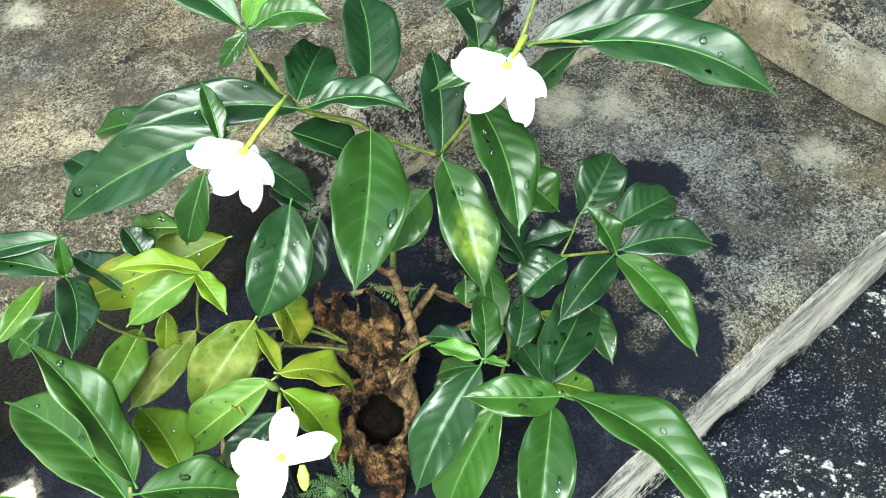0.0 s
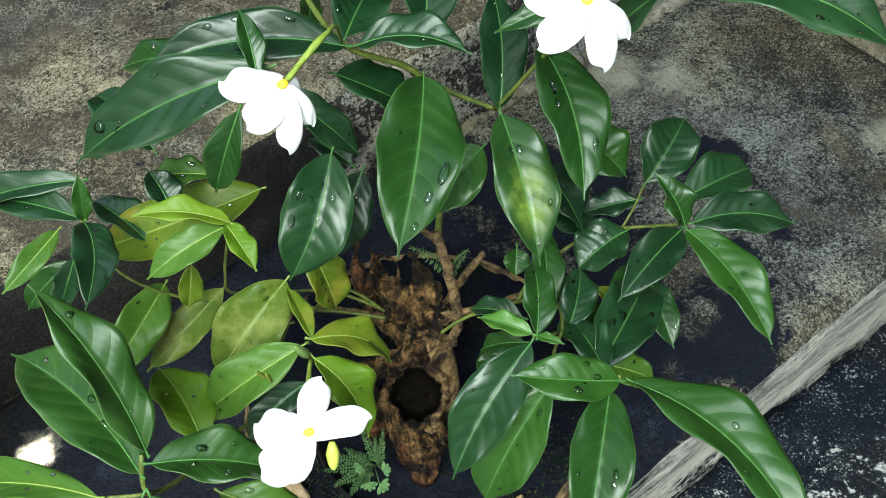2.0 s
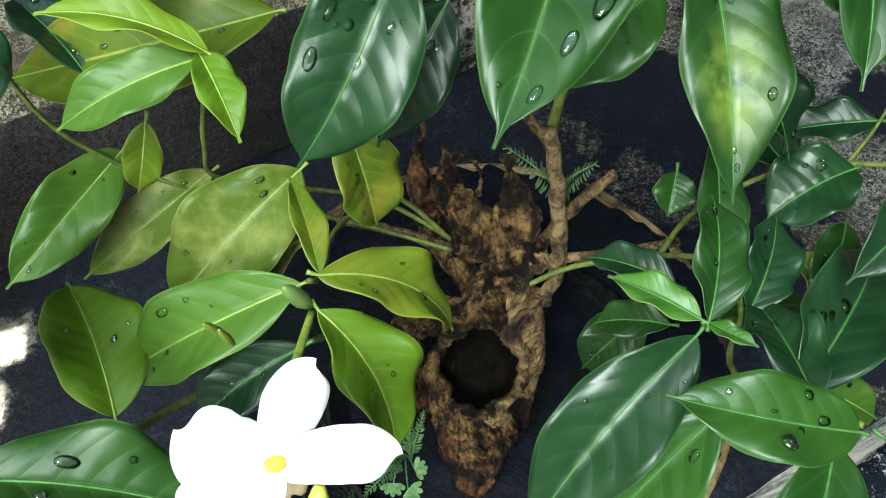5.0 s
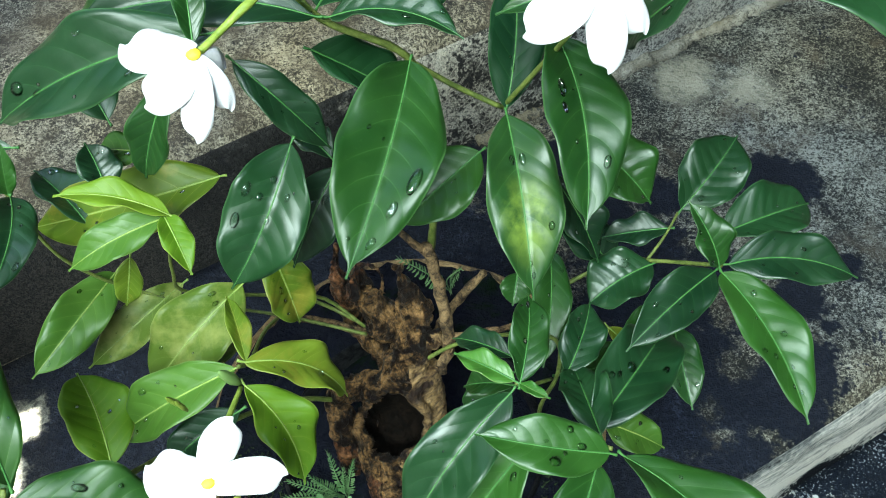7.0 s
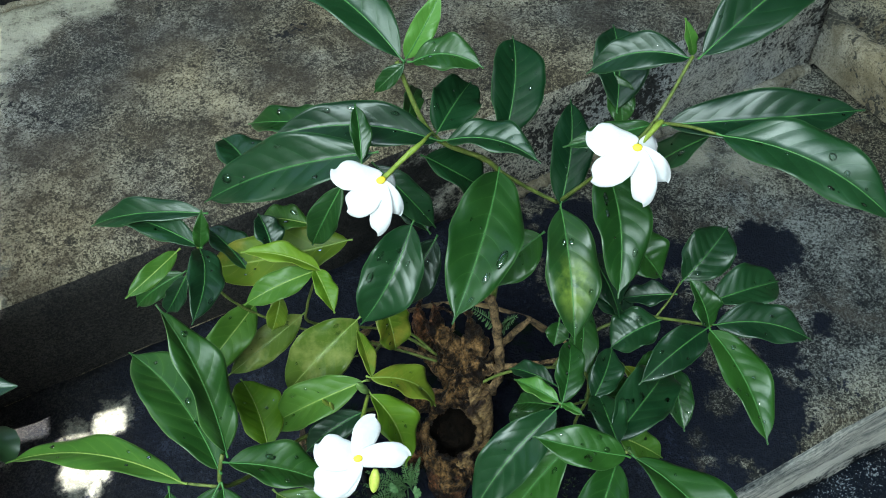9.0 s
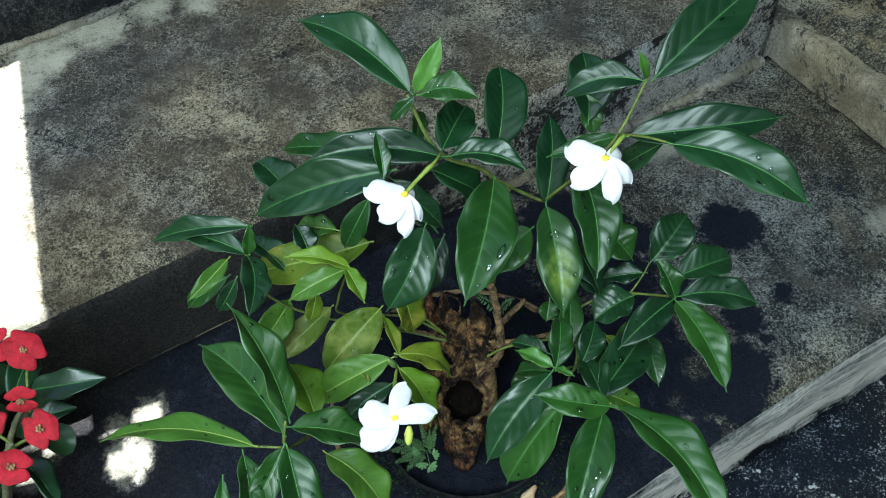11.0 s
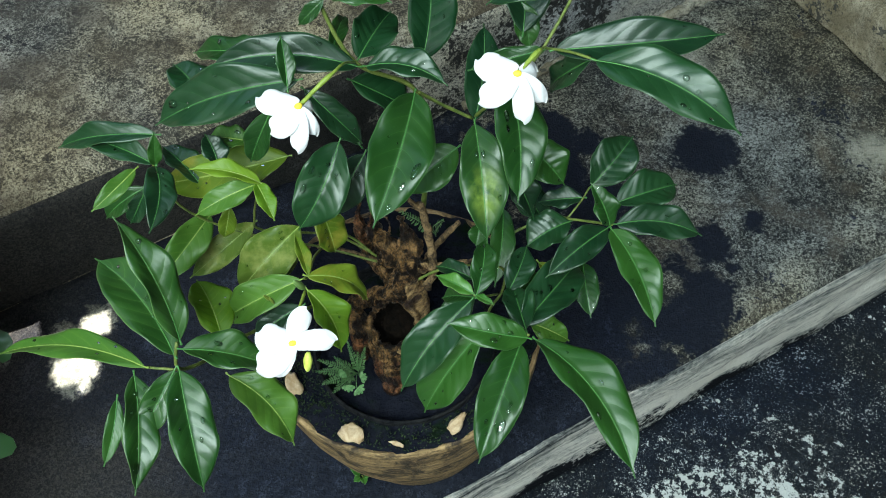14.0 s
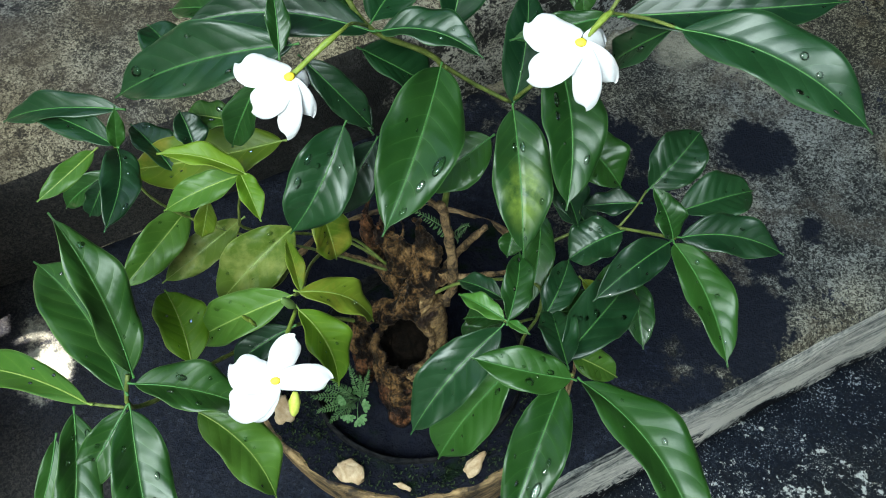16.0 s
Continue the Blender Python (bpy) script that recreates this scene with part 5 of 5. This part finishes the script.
def red_flower(c, turn, size, nrm):
    c, nrm = Vector(c), Vector(nrm).normalized()
    fx = nrm.orthogonal().normalized()
    fx = Matrix.Rotation(turn, 3, nrm) @ fx
    fy = nrm.cross(fx)
    head = part("flower", tube([c - nrm * 0.02, c - nrm * 0.008, c], [0.0012, 0.0013, 0.0018], 8), stem_green, thorn, "red two-bracted flower")
    for sg in (-1, 1):
        bm = bmesh.new()
        rows = []
        for i in range(9):
            s = i / 8
            half = size * (0.50 + 0.55 * math.sin(math.pi * (0.10 + 0.72 * s)) ** 0.8) if i < 8 else size * 0.62
            row = []
            for k in range(9):
                q = 2 * k / 8 - 1
                row.append(bm.verts.new(c + fx * sg * (size * 1.02 * s * (1 - 0.30 * q * q)) + fy * half * q * 1.08 + nrm * (0.0015 * sg + size * (0.10 * s - 0.22 * s ** 3 + 0.06 * q * q))))
            rows.append(row)
        low = [[bm.verts.new(v.co - nrm * 0.0006) for v in r] for r in rows]
        for i in range(8):
            for k in range(8):
                bm.faces.new((rows[i][k], rows[i + 1][k], rows[i + 1][k + 1], rows[i][k + 1]))
                bm.faces.new((low[i][k], low[i][k + 1], low[i + 1][k + 1], low[i + 1][k]))
            bm.faces.new((rows[i][0], low[i][0], low[i + 1][0], rows[i + 1][0]))
            bm.faces.new((rows[i][8], rows[i + 1][8], low[i + 1][8], low[i][8]))
        bmesh.ops.recalc_face_normals(bm, faces=bm.faces)
        part("bract", bm, red_bract, head)
    bm = bmesh.new()
    for k in range(6):
        a = k * 1.05
        o = (fx * math.cos(a) + fy * math.sin(a)) * (0.0022 if k else 0)
        bmesh.ops.create_icosphere(bm, subdivisions=1, radius=0.0014, matrix=Matrix.Translation(c + o + nrm * 0.0026))
    part("flower_centre", bm, bract_eye, head)


for at, turn, size, nrm in (((-0.358, -0.062, 0.550), 0.4, 0.016, (0.4, -0.3, 1)), ((-0.385, -0.060, 0.548), 1.6, 0.014, (0.1, -0.5, 1)), ((-0.319, -0.121, 0.580), 0.8, 0.011, (0.3, -0.9, 0.5)), ((-0.290, -0.144, 0.585), 0.1, 0.013, (0.3, -0.3, 1)), ((-0.345, -0.140, 0.570), 1.9, 0.014, (0.3, -0.4, 1)), ((-0.300, -0.175, 0.583), 0.9, 0.013, (0.4, -0.2, 1))):
    red_flower(at, turn, size * 0.98, nrm)
for base, tip, w in (((-0.345, -0.09, 0.535), (-0.282, -0.075, 0.545), 0.026), ((-0.33, -0.15, 0.545), (-0.275, -0.185, 0.54), 0.024), ((-0.36, -0.10, 0.53), (-0.37, -0.04, 0.52), 0.026), ((-0.37, -0.13, 0.53), (-0.42, -0.10, 0.53), 0.026), ((-0.33, -0.12, 0.54), (-0.30, -0.10, 0.535), 0.018)):
    blade(base, tip, w, leaf_dark, thorn, drops=0, rows=12, quilt=0.0003, point=3.0)
for pts in ([(-0.62, -0.14, -0.18), (-0.50, -0.12, 0.20), (-0.40, -0.11, 0.44), (-0.345, -0.095, 0.535)], [(-0.62, -0.14, -0.18), (-0.52, -0.18, 0.25), (-0.38, -0.17, 0.48), (-0.320, -0.150, 0.565)], [(-0.62, -0.14, -0.18), (-0.68, -0.10, 0.20), (-0.80, -0.10, 0.45)], [(-0.62, -0.14, -0.18), (-0.72, -0.22, 0.20), (-0.95, -0.25, 0.48)]):
    part("stem", tube(pts, [0.008, 0.006, 0.0036, 0.0018][:len(pts)], 8, 0.4), thorn_stem, thorn)
for a, b in (((-0.345, -0.095, 0.535), (-0.358, -0.062, 0.535)), ((-0.345, -0.095, 0.535), (-0.319, -0.121, 0.562)), ((-0.320, -0.150, 0.560), (-0.290, -0.144, 0.568)), ((-0.320, -0.150, 0.560), (-0.345, -0.140, 0.555)), ((-0.320, -0.150, 0.560), (-0.300, -0.175, 0.566))):
    part("flower_stalk", tube([a, ((a[0] + b[0]) / 2, (a[1] + b[1]) / 2, (a[2] + b[2]) / 2 + 0.006), b], [0.0015, 0.0013, 0.0013], 6), stem_green, thorn)
# the dense crown behind the flowering shoots, unseen, added to shade the step
random.seed(21)
crown = bmesh.new()
for i in range(520):
    c = Vector((random.uniform(-1.05, -0.47), random.uniform(-0.34, 0.04), random.uniform(0.08, 0.72)))
    if c.x > -0.52 and c.z > 0.5:
        continue
    a = random.uniform(0, 6.28)
    x = Vector((math.cos(a), math.sin(a), random.uniform(-0.4, 0.4))).normalized()
    y = x.cross(Vector((random.uniform(-0.4, 0.4), -0.5, 0.8))).normalized()
    z = x.cross(y)
    ln, w = random.uniform(0.032, 0.044), random.uniform(0.015, 0.021)
    rim = []
    for k in range(12):
        t = 2 * math.pi * k / 12
        rim.append((math.cos(t) * ln, math.sin(t) * w * (1 + 0.25 * math.cos(t)), -0.004 * math.cos(t) ** 2))
    up, lo = ([crown.verts.new(c + x * p + y * q + z * (h + o)) for p, q, h in rim] for o in (0.0, -0.0006))
    mid = crown.verts.new(c + z * 0.003)
    for k in range(12):
        crown.faces.new((mid, up[k], up[(k + 1) % 12]))
        crown.faces.new((up[k], lo[k], lo[(k + 1) % 12], up[(k + 1) % 12]))
    crown.faces.new(lo[::-1])
crown.loops.layers.uv.new("UVMap")
tagged(part("foliage", crown, leaf_dark, thorn, "dense dark green foliage, unseen, added to shade the step"), kind="stuff")


# ---- water drops ----
for ob, p, r, z, x, stretch in spots:
    bm = bmesh.new()
    bmesh.ops.create_icosphere(bm, subdivisions=2, radius=r)
    for v in bm.verts:
        v.co.z = max(v.co.z, -0.25 * r) * 0.55
        v.co.x *= stretch
    m = Matrix((x, z.cross(x), z)).transposed().to_4x4()
    bmesh.ops.transform(bm, verts=bm.verts, matrix=Matrix.Translation(p + z * 0.0002) @ m)
    part("water_drop", bm, water, ob)
